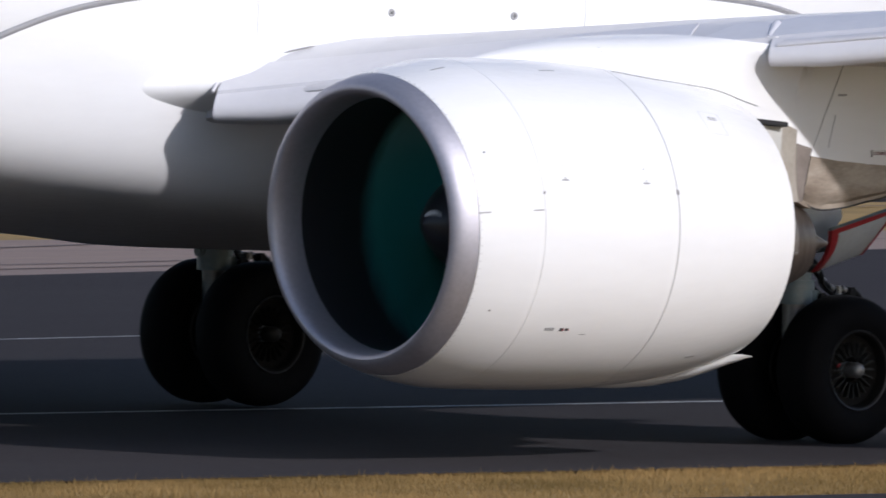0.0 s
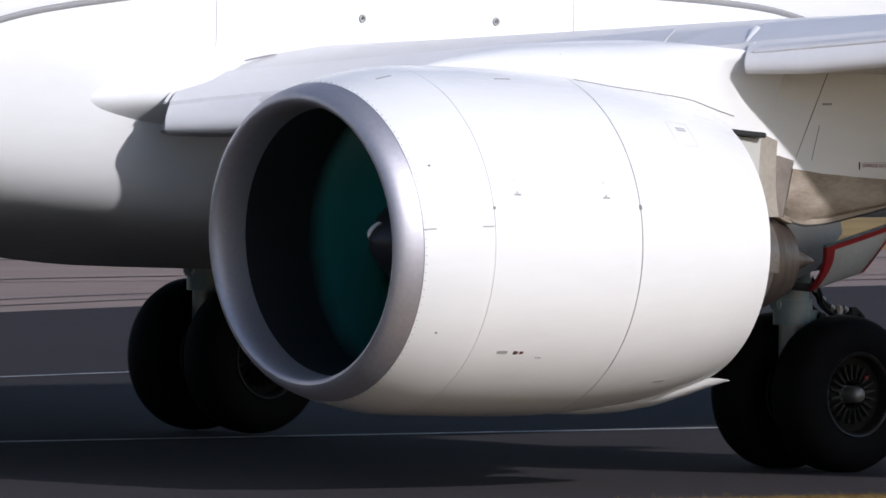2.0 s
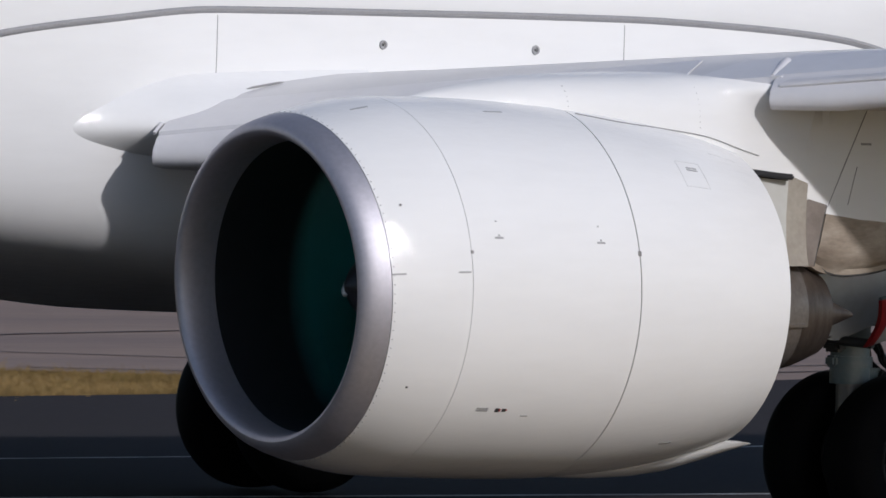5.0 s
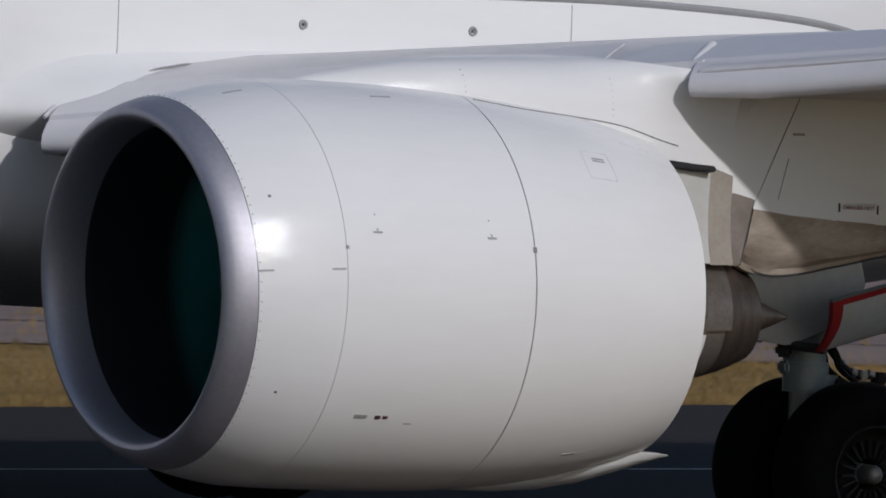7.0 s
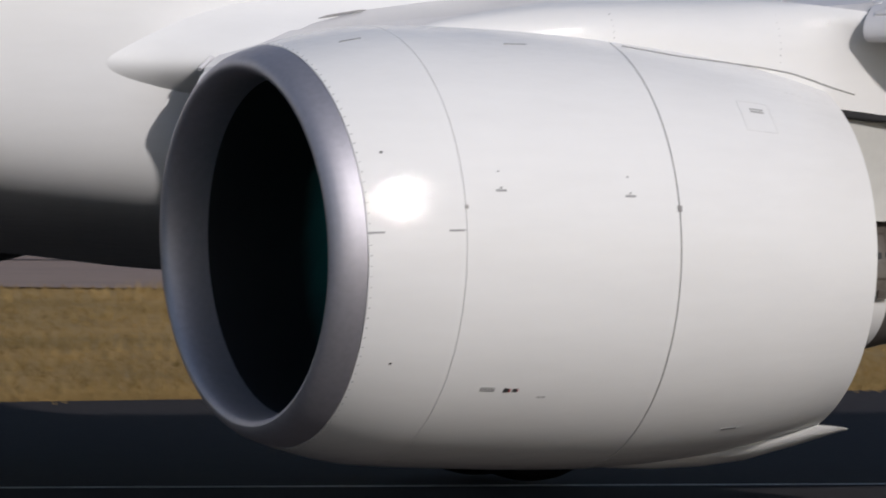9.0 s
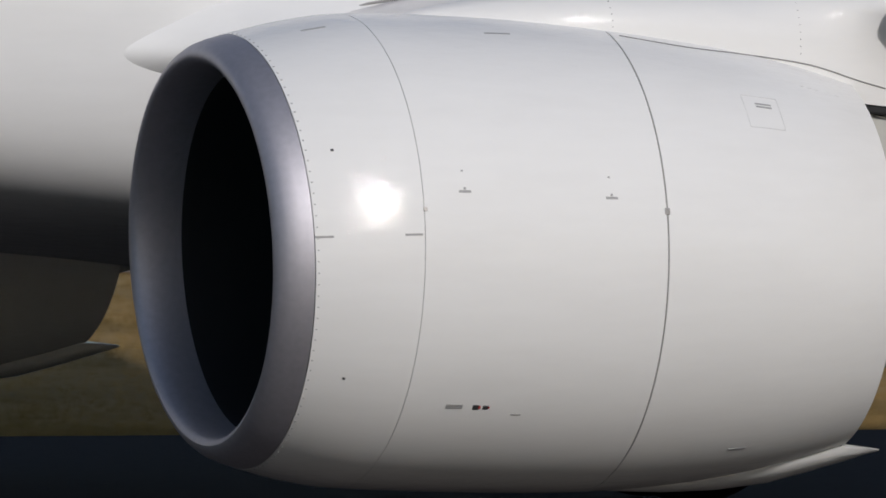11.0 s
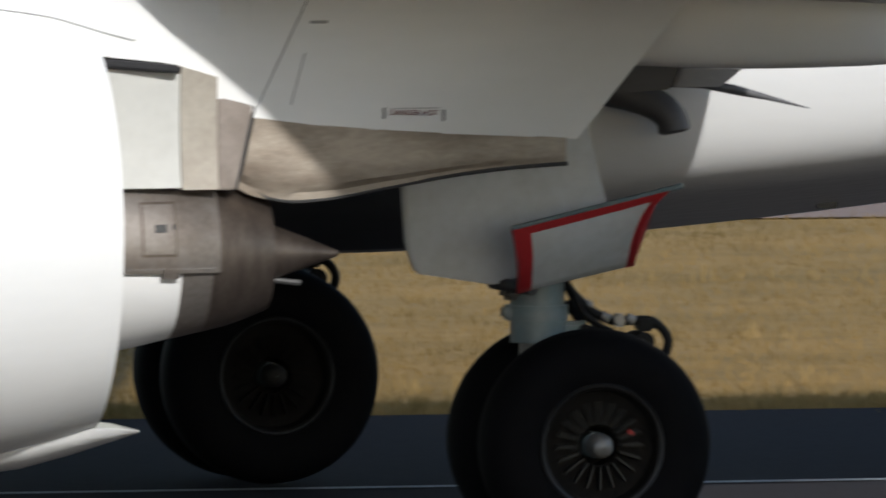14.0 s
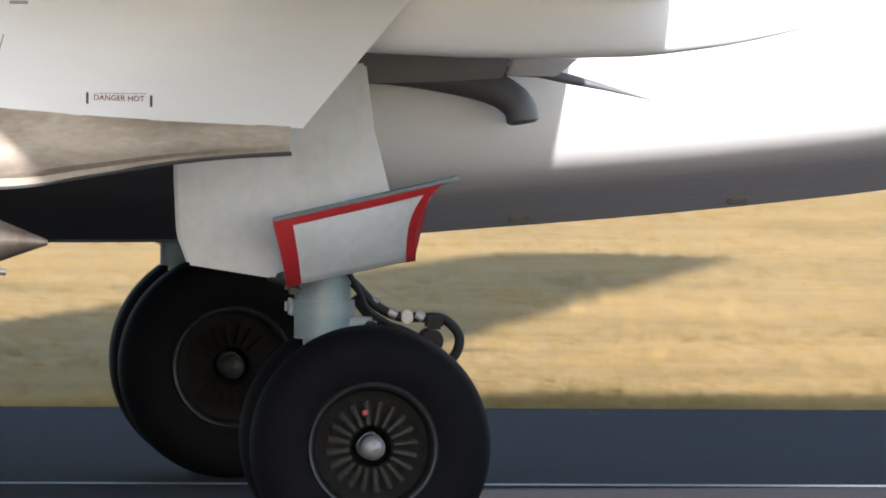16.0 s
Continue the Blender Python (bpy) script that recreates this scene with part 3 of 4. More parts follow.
def slat(y0, y1, up, crease, deep=1.0):
    """A slat: a shell round the wing's nose with a crease over its blunt front face, its ends cut square to its edge."""
    rings = []
    n = max(6, int(abs(y1 - y0) / 0.35))
    cx, cz = crease
    low = -0.15 * deep
    drop = (0.05, 0.11, 0.25, 0.45, 0.65, 0.83, 0.95, 1.0, 0.99)
    ahead = (cx - 0.012, cx * 0.72 - 0.022, cx * 0.38 - 0.035, cx * 0.12 - 0.042, -0.042, -0.03, -0.005, 0.04, 0.10)
    face = [(dx, cz + (low - cz) * f) for dx, f in zip(ahead, drop)]
    for i in range(n + 1):
        y = y0 + (y1 - y0) * i / n
        rim = []
        for j in range(9):
            g = 1 - j / 8
            dx = cx + g * g * 0.5 + g * (up - 0.5)
            yy = y + 0.5 * dx
            xl, xt, zl, zt = wing_at(yy)
            base = foil(yy, dx / (xt - xl), 1).z + 0.012
            rim.append(Vector((xl + dx, yy, max(base, zl + cz) if g > 0 else zl + cz + max(0.0, base - zl - cz))))
        lift = rim[-1].z - wing_at(rim[-1].y)[2] - cz
        for dx, dz in face:
            yy = y + 0.5 * dx
            xl, xt, zl, zt = wing_at(yy)
            dz *= 0.8 if i == 0 and dz < cz - 0.06 else 1
            rim.append(Vector((xl + dx, yy, zl + dz + lift * max(0.0, min(1.0, (dz + 0.1) / 0.12)))))
        xl, xt, zl, zt = wing_at(y)
        mid = Vector((xl + 0.30, y + 0.15, zl - 0.03))
        inner = [p + (mid - p) * 0.035 for p in rim[::-1]]
        rings.append(rim + inner)
    return loft(rings)


both(part("slat", slat(-2.12, -4.97, 0.60, (0.10, 0.0), 1.25), SLATGREY, plane, "light grey leading-edge slat"))
both(part("slat", slat(-5.50, -17.0, 0.52, (0.15, 0.02), 1.15), SLATGREY, plane, "light grey leading-edge slat"))


def slat_end(y, up, cx, cz, r):
    """The rounded light seal that caps a slat's inboard end, from its rear edge to its crease."""
    pts = []
    for j in range(13):
        dx = up + (cx - up) * j / 12
        yy = y + 0.5 * dx
        xl, xt, zl, zt = wing_at(yy)
        pts.append(Vector((xl + dx, yy + 0.012, max(foil(yy, dx / (xt - xl), 1).z + 0.004, zl + cz - 0.01))))
    line = bend(pts, 3)
    return tube(line, [r * (1 - 0.55 * k / (len(line) - 1)) for k in range(len(line))], 10)


both(part("slat_end_seal", slat_end(-2.10, 0.58, 0.10, 0.0, 0.024), SLATGREY, plane, "pale rounded seal on the slat's end"))
both(part("slat_end_seal", slat_end(-5.48, 0.50, 0.15, 0.02, 0.032), SLATGREY, plane, "pale rounded seal on the slat's end"))
rings = []
for k in range(7):
    y = -4.93 - 0.53 * k / 6
    xl, xt, zl, zt = wing_at(y)
    skin = [foil(y, dx / (xt - xl), 1) + Vector((0, 0, 0.011)) for dx in (0.13, 0.22, 0.32, 0.45, 0.58)]
    rings.append(skin + [q - Vector((0, 0, 0.05)) for q in skin[::-1]])
both(part("slat_end_cover", loft(rings), SLATGREY, plane))
both(part("slat_joint", tube([foil(-4.82, dx / 4.0, 1) + Vector((0, 0, 0.012)) for dx in (0.05, 0.10, 0.15)], 0.005, 6), MARK, plane))
# root fillet in front of the wing
rings = []


CHINE = [(-5.80, -1.66), (-5.45, -1.69), (-5.1, -1.75), (-4.8, -1.83), (-4.5, -1.97), (-4.2, -2.10), (-2.85, -2.10)]
for k in range(37):
    x = -5.80 + 2.95 * k / 36
    yc = spline(CHINE, x)
    hi = spline([(-5.80, 2.50), (-5.45, 2.56), (-5.09, 2.66), (-4.8, 2.78), (-4.43, 2.88), (-3.96, 2.93), (-2.85, 2.97)], x)
    lo = spline([(-5.80, 2.40), (-5.45, 2.36), (-5.1, 2.32), (-4.8, 2.29), (-4.5, 2.265), (-4.0, 2.24), (-2.85, 2.2)], x)
    ring = [Vector((x, -1.45, hi + 0.05))]
    for j in range(25):
        v = 1 - 2 * j / 24
        ring.append(Vector((x, -1.66 + (yc + 1.66) * math.cos(math.pi * v / 2) ** 1.25, 2.49 + v * ((hi - 2.49) if v > 0 else (2.49 - lo)))))
    ring.append(Vector((x, -1.45, lo - 0.05)))
    rings.append(ring)
both(part("root_fillet", loft(rings), WHITE, plane, "white fillet where wing meets fuselage"))
both(part("root_slit", tube([(x, -1.92, foil(-1.92, (x - wing_at(-1.92)[0]) / (wing_at(-1.92)[1] - wing_at(-1.92)[0]), 1).z + 0.003) for x in [-3.98 + 0.04 * k for k in range(11)]], [0.002] + [0.007] * 9 + [0.002], 6), SEAM, plane))


# flap track fairings
def track_fairing(y, x0, zb, depth, width):
    """A canoe-shaped fairing: flat keel, rising to a sharp tail."""
    rings = []
    for k in range(49):
        s = k / 48
        x = x0 + 2.78 * s
        f = min(1.0, 0.12 + (s / 0.25) ** 0.8) if s < 0.25 else (1.0 if s < 0.45 else max(math.cos((s - 0.45) / 0.55 * math.pi / 2) ** 0.8, 0.012))
        bot = zb + spline([(0, 0.20), (0.12, 0.09), (0.3, 0.02), (0.5, 0.0), (0.68, 0.008), (0.82, 0.05), (0.92, 0.105), (1.0, 0.165)], s)
        top = bot + max(depth * f, 0.01)
        w = width * f
        ring = []
        for j in range(24):
            a = 2 * math.pi * j / 24
            ca, sa = math.cos(a), math.sin(a)
            ring.append(Vector((x, y + w * math.copysign(abs(ca) ** 0.75, ca), (top + bot) / 2 + (top - bot) / 2 * math.copysign(abs(sa) ** 0.8, sa))))
        rings.append(ring)
    return loft(rings)


both(part("flap_track_fairing", track_fairing(-4.73, -0.9, 2.275, 0.46, 0.17), WHITE, plane, "long white canoe-shaped flap track fairing"))
both(part("flap_track_fairing", track_fairing(-8.6, -0.1, 2.80, 0.40, 0.16), WHITE, plane, "long white canoe-shaped flap track fairing"))
both(part("root_tip_fairing", tube([(-0.1, -2.24, 2.12), (0.4, -2.24, 2.13), (0.85, -2.24, 2.115), (1.0, -2.24, 2.085), (1.15, -2.24, 2.05), (1.36, -2.24, 1.995)], [0.012, 0.02, 0.022, 0.024, 0.014, 0.002], 12), DARKGREY, plane, "small dark pointed fairing at the flap root"))
both(part("flap_root_rib", slab([(0.76, 2.24), (1.07, 2.215), (0.93, 2.10), (0.70, 2.10)], -2.28, -2.22, 0.008), MARKGREY, plane, "grey flap root rib"))
# the rib's front half, coloured dark for the shaded gap under the flap
both(part("flap_root_shade", slab([(-0.3, 2.34), (0.48, 2.27), (0.75, 2.24), (0.69, 2.09), (0.32, 2.07), (-0.3, 2.05)], -2.27, -2.21, 0.008), DARKGREY, plane, "dark front plate of the flap root rib, standing for shade"))
pipe = bend([(0.0, -1.72, 2.10), (0.29, -1.73, 2.09), (0.585, -1.75, 2.05), (0.724, -1.77, 2.01), (0.805, -1.79, 1.945), (0.825, -1.80, 1.868)], 5)
both(part("vent_pipe", tube(pipe, [0.05 + 0.024 * min(1, k / 12) - (0.02 if k == len(pipe) - 1 else 0) for k in range(len(pipe))], 16), DARKGREY, plane, "bent dark grey vent pipe"))

# ---- engine ----
EY = -5.03


def axis(x):
    return EY, 1.66 - 0.018 * (x + 5.78)


COWL = [(-5.74, 1.037), (-5.6, 1.075), (-5.45, 1.106), (-5.27, 1.131), (-5.0, 1.14), (-4.5, 1.143), (-4.1, 1.137), (-3.97, 1.131), (-3.36, 1.073), (-3.0, 1.008), (-2.70, 0.930)]


def cowl_r(x):
    return spline(COWL, x)


def on_cowl(x, a, out=0.0):
    """A point on the nacelle; a: degrees from the top towards the outer side."""
    cy, cz = axis(x)
    r = cowl_r(x) + out
    return Vector((x, cy - r * math.sin(radians(a)), cz + r * math.cos(radians(a))))


def cowl_angle(y, z, x):
    cy, cz = axis(x)
    return math.degrees(math.atan2(cy - y, z - cz))


def droop(bm):
    """Leans the inlet's mouth: its upper rim stands further forward than its lower one."""
    for v in bm.verts:
        f = min(1.0, max(0.0, (-5.23 - v.co.x) / 0.5))
        cz = axis(v.co.x)[1]
        v.co.x -= 0.045 * (v.co.z - cz) * f
        v.co.z -= 0.016 * f
    return bm


def cowl_section(x0, x1, n, inner):
    pr = [(x0 + (x1 - x0) * k / n, cowl_r(x0 + (x1 - x0) * k / n)) for k in range(n + 1)]
    return pr + [(x1, pr[-1][1] - inner), (x0, pr[0][1] - inner)]


both(part("inlet_lip", droop(revolve([(-5.742, 1.036), (-5.80, 1.020), (-5.855, 0.998), (-5.892, 0.972), (-5.910, 0.948), (-5.914, 0.928), (-5.904, 0.908), (-5.88, 0.895), (-5.84, 0.884), (-5.78, 0.876), (-5.72, 0.8725), (-5.665, 0.8715)], axis, 128)), LIP, plane, "bare polished metal inlet lip"))
both(part("inlet_cowl", droop(revolve(cowl_section(-5.738, -5.222, 14, 0.03), axis, 128, closed=True)), WHITE, plane))
both(part("fan_cowl", revolve(cowl_section(-5.218, -3.9745, 20, 0.03), axis, 128, closed=True), WHITE, plane))
both(part("reverser_cowl", revolve(cowl_section(-3.9655, -2.70, 22, 0.022), axis, 128, closed=True), WHITE, plane))
both(part("seam_ring", revolve([(-5.230, cowl_r(-5.23) - 0.004), (-5.210, cowl_r(-5.21) - 0.004)], axis, 128), MARKGREY, plane))
both(part("seam_ring", revolve([(-3.985, cowl_r(-3.985) - 0.006), (-3.955, cowl_r(-3.955) - 0.006)], axis, 128), SEAM, plane))
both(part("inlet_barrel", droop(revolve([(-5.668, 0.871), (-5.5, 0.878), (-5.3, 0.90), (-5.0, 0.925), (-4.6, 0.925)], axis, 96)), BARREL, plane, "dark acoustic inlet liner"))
both(part("duct_wall", revolve([(-4.6, 0.925), (-4.6, 0.2)], axis, 64), CAVITYSHADE, plane))
both(part("bypass_duct", revolve([(-2.705, 0.905), (-3.2, 0.96), (-4.3, 0.98), (-4.3, 0.4)], axis, 96), CAVITYSHADE, plane))
# rivets round the lip joint
rivets = []
for k in range(120):
    p = on_cowl(-5.725, 3 * k, 0.0)
    rivets.append(droop(box(0.006, 0.006, 0.006, p)))
tagged(both(part("rivet_row", join(*rivets), MARKGREY, plane)), kind="stuff")


def decal(x, y, z, lx, lz, mat, name="marking", tilt=0.0):
    """A small painted mark that follows the nacelle's skin."""
    a = cowl_angle(y, z, x)
    da = math.degrees(lz / 2 / cowl_r(x))
    rings = []
    for i in range(4):
        xx = x - lx / 2 + lx * i / 3
        rings.append([on_cowl(xx, a + da * s + tilt * (i - 1.5), o) for s, o in ((-1, 0.002), (0, 0.0022), (1, 0.002), (1, -0.004), (-1, -0.004))])
    return both(part(name, droop(loft(rings)), mat, plane))


for x, y, z in ((-5.695, -6.067, 1.775), (-5.275, -6.156, 1.779)):
    decal(x, y, z, 0.085, 0.010, MARKGREY)
for x, y, z in ((-5.007, -6.112, 1.978), (-4.255, -6.128, 1.954)):
    decal(x, y, z, 0.060, 0.012, MARKGREY, "latch")
    decal(x, y - 0.02, z + 0.022, 0.012, 0.012, MARKGREY, "latch")
    decal(x - 0.005, y, z + 0.11, 0.010, 0.008, MARKGREY, "rivet")
for x, y, z in ((-5.61, -5.972, 2.182), (-5.559, -5.955, 1.10)):
    decal(x, y, z, 0.014, 0.012, MARK, "rivet")
for k in range(3):
    decal(-4.965, -5.927, 0.972 - 0.012 * k, 0.085, 0.006, MARKGREY, "stencil_bar")
decal(-4.855, -5.927, 0.955, 0.03, 0.028, MARK)
decal(-4.838, -5.927, 0.955, 0.014, 0.02, REDMARK)
decal(-4.805, -5.927, 0.955, 0.028, 0.022, MARK)
decal(-4.79, -5.927, 0.955, 0.012, 0.012, REDMARK)
decal(-4.64, -5.897, 0.925, 0.05, 0.007, MARKGREY)
decal(-3.383, -5.646, 0.735, 0.09, 0.016, MARKGREY, "vent_slot")
decal(-3.335, -5.774, 2.392, 0.085, 0.009, MARKGREY, "vent_slot")
decal(-3.335, -5.782, 2.374, 0.085, 0.009, MARKGREY, "vent_slot")
for z, y in ((2.43, -5.74), (2.27, -5.86)):
    decal(-3.345, y, z, 0.19, 0.004, FAINT, "panel_outline")
for x in (-3.44, -3.25):
    decal(x, -5.80, 2.35, 0.004, 0.19, FAINT, "panel_outline")
for x in (-3.05, -3.01, -2.97, -2.91, -2.86):
    decal(x, -5.60, 2.50 - 0.10 * (x + 3.0), 0.022, 0.005, FAINT, "stencil_bar")
decal(-4.576, -5.436, 2.709, 0.13, 0.012, MARKGREY, "hinge_mark")
decal(-5.45, -5.30, 2.70, 0.11, 0.014, MARKGREY, "vent_slot")
decal(-5.215, -6.15, 1.90, 0.02, 0.02, STEEL, "latch_pin")
decal(-3.97, -6.15, 1.895, 0.026, 0.032, STEEL, "latch_pin")
# keel strake under the nozzle
rings = []
for x, w, b, t in ((-4.0, 0.05, 0.515, 0.56), (-3.75, 0.16, 0.498, 0.60), (-3.5, 0.26, 0.492, 0.66), (-3.25, 0.32, 0.502, 0.70), (-3.0, 0.35, 0.535, 0.715), (-2.78, 0.35, 0.592, 0.735), (-2.60, 0.33, 0.648, 0.73), (-2.50, 0.31, 0.688, 0.718)):
    ring = []
    for k in range(20):
        a = 2 * math.pi * k / 20
        ring.append(Vector((x, EY + w * math.cos(a), (t if math.sin(a) > 0 else b + (t - b) * (1 + math.sin(a)) * 0.92) if abs(math.sin(a)) > 0.05 else t - 0.004)))
    rings.append(ring)
both(part("keel_strake", loft(rings), WHITE, plane, "white wedge-shaped strake under the nozzle"))


# core
def core_axis(x):
    return EY, 1.505 - 0.03 * (x + 2.3)


both(part("core_cowl", revolve([(-4.2, 0.62), (-3.2, 0.56), (-2.75, 0.495), (-2.5, 0.445), (-2.32, 0.40)], core_axis, 96), WHITE, plane, "white core cowl inside the nozzle"))
both(part("core_ring", revolve([(-2.33, 0.402), (-2.25, 0.385), (-2.16, 0.362)], core_axis, 96), TITAN, plane, "grey metal core ring"))
both(part("core_nozzle", revolve([(-2.17, 0.366), (-2.05, 0.335), (-1.95, 0.298), (-1.865, 0.262), (-1.865, 0.25), (-2.1, 0.27)], core_axis, 96), NOZZLE, plane, "heat-stained exhaust nozzle"))
both(part("exhaust_plug", revolve([(-2.1, 0.19), (-1.9, 0.15), (-1.7, 0.08), (-1.52, 0.012)], core_axis, 48, caps=True), NOZZLE, plane, "dark conical exhaust plug"))
both(part("nozzle_throat", revolve([(-2.09, 0.27), (-2.09, 0.0)], core_axis, 48), CAVITYSHADE, plane))


def core_patch(x0, x1, z0, z1, out, mat, name, label=""):
    """A curved plate on the core's outer side between two heights."""
    rings = []
    for i in range(9):
        x = x0 + (x1 - x0) * i / 8
        cy, cz = core_axis(x)
        r = spline([(-2.75, 0.495), (-2.5, 0.455), (-2.32, 0.42), (-2.16, 0.375), (-2.0, 0.33)], x) + out
        ring = []
        for k in range(13):
            z = z0 + (z1 - z0) * k / 12 - cz
            ring.append(Vector((x, cy - math.sqrt(max(r * r - z * z, 0.0004)), cz + z)))
        back = [p + Vector((0, 0.012, 0)) for p in ring[::-1]]
        rings.append(ring + back)
    return both(part(name, loft(rings), mat, plane, label))


core_patch(-2.72, -2.14, 1.42, 1.815, 0.010, TITAN, "core_side_panel", "brown-grey metal side panel")
core_patch(-2.520, -2.350, 1.495, 1.740, 0.013, NOZZLE, "door_frame")
core_patch(-2.508, -2.362, 1.507, 1.728, 0.017, TITAN, "access_door")
core_patch(-2.455, -2.40, 1.605, 1.64, 0.024, MARK, "data_plate", "dark data plate")
core_patch(-2.372, -2.362, 1.615, 1.64, 0.024, MARK, "latch")
for z in (1.815, 1.42):
    core_patch(-2.42, -2.34, z - 0.022, z + 0.022, 0.020, TITAN, "hinge_lug")

both(part("drain_mast", tube([(-2.02, EY - 0.02, 1.20), (-1.93, EY - 0.02, 1.30), (-1.88, EY - 0.02, 1.372), (-1.70, EY - 0.02, 1.352)], 0.014, 8), MARK, plane, "thin dark drain pipe under the nozzle"))
studs = []
for z in (1.795, 1.44):
    for k in range(22):
        x = -2.70 + 0.025 * k
        cy, cz = core_axis(x)
        r = spline([(-2.75, 0.495), (-2.5, 0.455), (-2.32, 0.42), (-2.16, 0.375)], x) + 0.013
        studs.append(box(0.007, 0.006, 0.007, (x, cy - math.sqrt(r * r - (z - cz) ** 2), z)))
tagged(both(part("rivet_row", join(*studs), STEEL, plane, "bright rivets along the side panel")), kind="stuff")

# fan: blades, hub, spinner with a white swirl, turning about the engine's line
FAN_X = -5.03
fan_hub = part("fan", revolve([(-0.30, 0.004), (-0.27, 0.06), (-0.2, 0.14), (-0.1, 0.23), (0.0, 0.30), (0.22, 0.34)], lambda u: (0, 0), 48), SPINNER, plane, "black spinner and teal fan")
blade_rings = []
for k in range(13):
    r = 0.26 + 0.652 * k / 12
    tw = -radians(28 + 34 * k / 12)
    ch = 0.20 + 0.17 * k / 12
    sweep = 0.05 * math.sin(math.pi * k / 12) - 0.05 * (k / 12) ** 2
    ring = []
    for u, th in ((-0.5, 0.0), (-0.25, 0.009), (0.0, 0.012), (0.3, 0.009), (0.5, 0.0), (0.3, -0.003), (0.0, -0.005), (-0.25, -0.004)):
        ax, tg = u * ch * math.cos(tw) - th * math.sin(tw), u * ch * math.sin(tw) + th * math.cos(tw)
        ring.append(Vector((ax + sweep + 0.06, r * math.sin(tg / r), r * math.cos(tg / r))))
    blade_rings.append(ring)
blade = part("blade", loft(blade_rings), TEAL, fan_hub, "teal wide-chord fan blade")
for k in range(1, 18):
    o = new("blade", blade.data)
    o.parent = fan_hub
    o.matrix_basis = Matrix.Rotation(2 * math.pi * k / 18, 4, "X")
    tagged(o, "teal wide-chord fan blade")
part("fan_ring", revolve([(0.13, 0.30), (0.13, 0.912)], lambda u: (0, 0), 64), TEAL, fan_hub, "teal blade roots behind the fan")
swirl = []
for k in range(13):
    a, r = radians(5 * k), 0.05 + 0.006 * k
    swirl.append((spline([(0.004, -0.30), (0.06, -0.27), (0.14, -0.2), (0.23, -0.1)], r) - 0.004, -r * math.sin(a), r * math.cos(a)))
part("spinner_swirl", tube(swirl, [0.006 + 0.012 * math.sin(math.pi * k / 12) for k in range(13)], 8), WHITE, fan_hub, "white swirl mark on the spinner")


# ---- pylon ----
PY_TOP = [(-5.05, 2.74), (-4.82, 2.81), (-4.5, 2.87), (-4.22, 2.91), (-3.6, 2.94), (-3.08, 2.945), (-2.75, 2.92), (-2.5, 2.89), (-2.1, 2.86), (0.35, 2.86)]
PY_BOT = [(-5.05, 2.50), (-3.95, 2.60), (-3.3, 2.50), (-2.70, 2.39), (-2.33, 2.345), (-2.15, 2.275), (-2.138, 2.188), (-1.985, 2.145), (-1.975, 2.106), (-0.42, 1.98)]


def pylon_te(z):
    return -0.42 + (z - 1.98) * (0.61 / 0.74)


def pylon_half(x):
    return spline([(-5.05, 0.02), (-4.8, 0.09), (-4.4, 0.19), (-3.95, 0.29), (-3.0, 0.34), (-2.3, 0.325), (-1.9, 0.295), (-1.3, 0.28), (-0.9, 0.24), (-0.4, 0.2), (0.4, 0.16)], x)


def pylon_low(x):
    return spline(PY_BOT, x) if x <= -0.42 else 1.98 + (x + 0.42) * (0.74 / 0.61)


def pylon_side(x, z):
    """Half the pylon's width; its crest rounds over at the front and flares out to meet the slat's end."""
    zb = pylon_low(x)
    zt = max(spline(PY_TOP, x), zb + 0.02)
    u = max(0.0, min(1.0, (z - zb) / (zt - zb)))
    w = pylon_half(x)
    flare = min(1.0, max(0.0, (x + 3.25) / 0.75)) ** 2 * min(1.0, max(0.0, (-1.9 - x) / 0.25))
    if x < -2.0:
        w *= math.sqrt(max(1 - (1 - 0.75 * flare) * max(0, (u - 0.35) / 0.65) ** 2.4, 0.0))
    w += 0.14 * flare * max(0.0, min(1.0, (u - 0.35) / 0.55)) ** 2
    return max(min(w, 0.004 + 0.34 * (pylon_te(z) - x)), 0.002)


cols = [-5.05, -4.95, -4.82, -4.65, -4.45, -4.22, -3.95, -3.6, -3.3, -3.15, -3.0, -2.85, -2.7, -2.6, -2.5, -2.4, -2.33, -2.15, -2.138, -2.02, -1.985, -1.975, -1.7, -1.4, -1.1, -0.9, -0.75, -0.6, -0.5, -0.42, -0.3, -0.15, 0.0, 0.15, 0.3, 0.42]
left = []
for x in cols:
    zb = pylon_low(x)
    zt = max(spline(PY_TOP, x), zb + 0.02)
    left.append([(x, pylon_side(x, zb + (zt - zb) * k / 18), zb + (zt - zb) * k / 18) for k in range(19)])
rings = [[Vector((x, EY - w, z)) for x, w, z in col] + [Vector((x, EY + w, z)) for x, w, z in col[::-1]] for col in left]
both(part("pylon", loft(rings), WHITE, plane, "white engine pylon fairing"))


def pylon_w(x, z):
    return max(min(pylon_half(x), 0.004 + 0.34 * (pylon_te(z) - x)), 0.002)


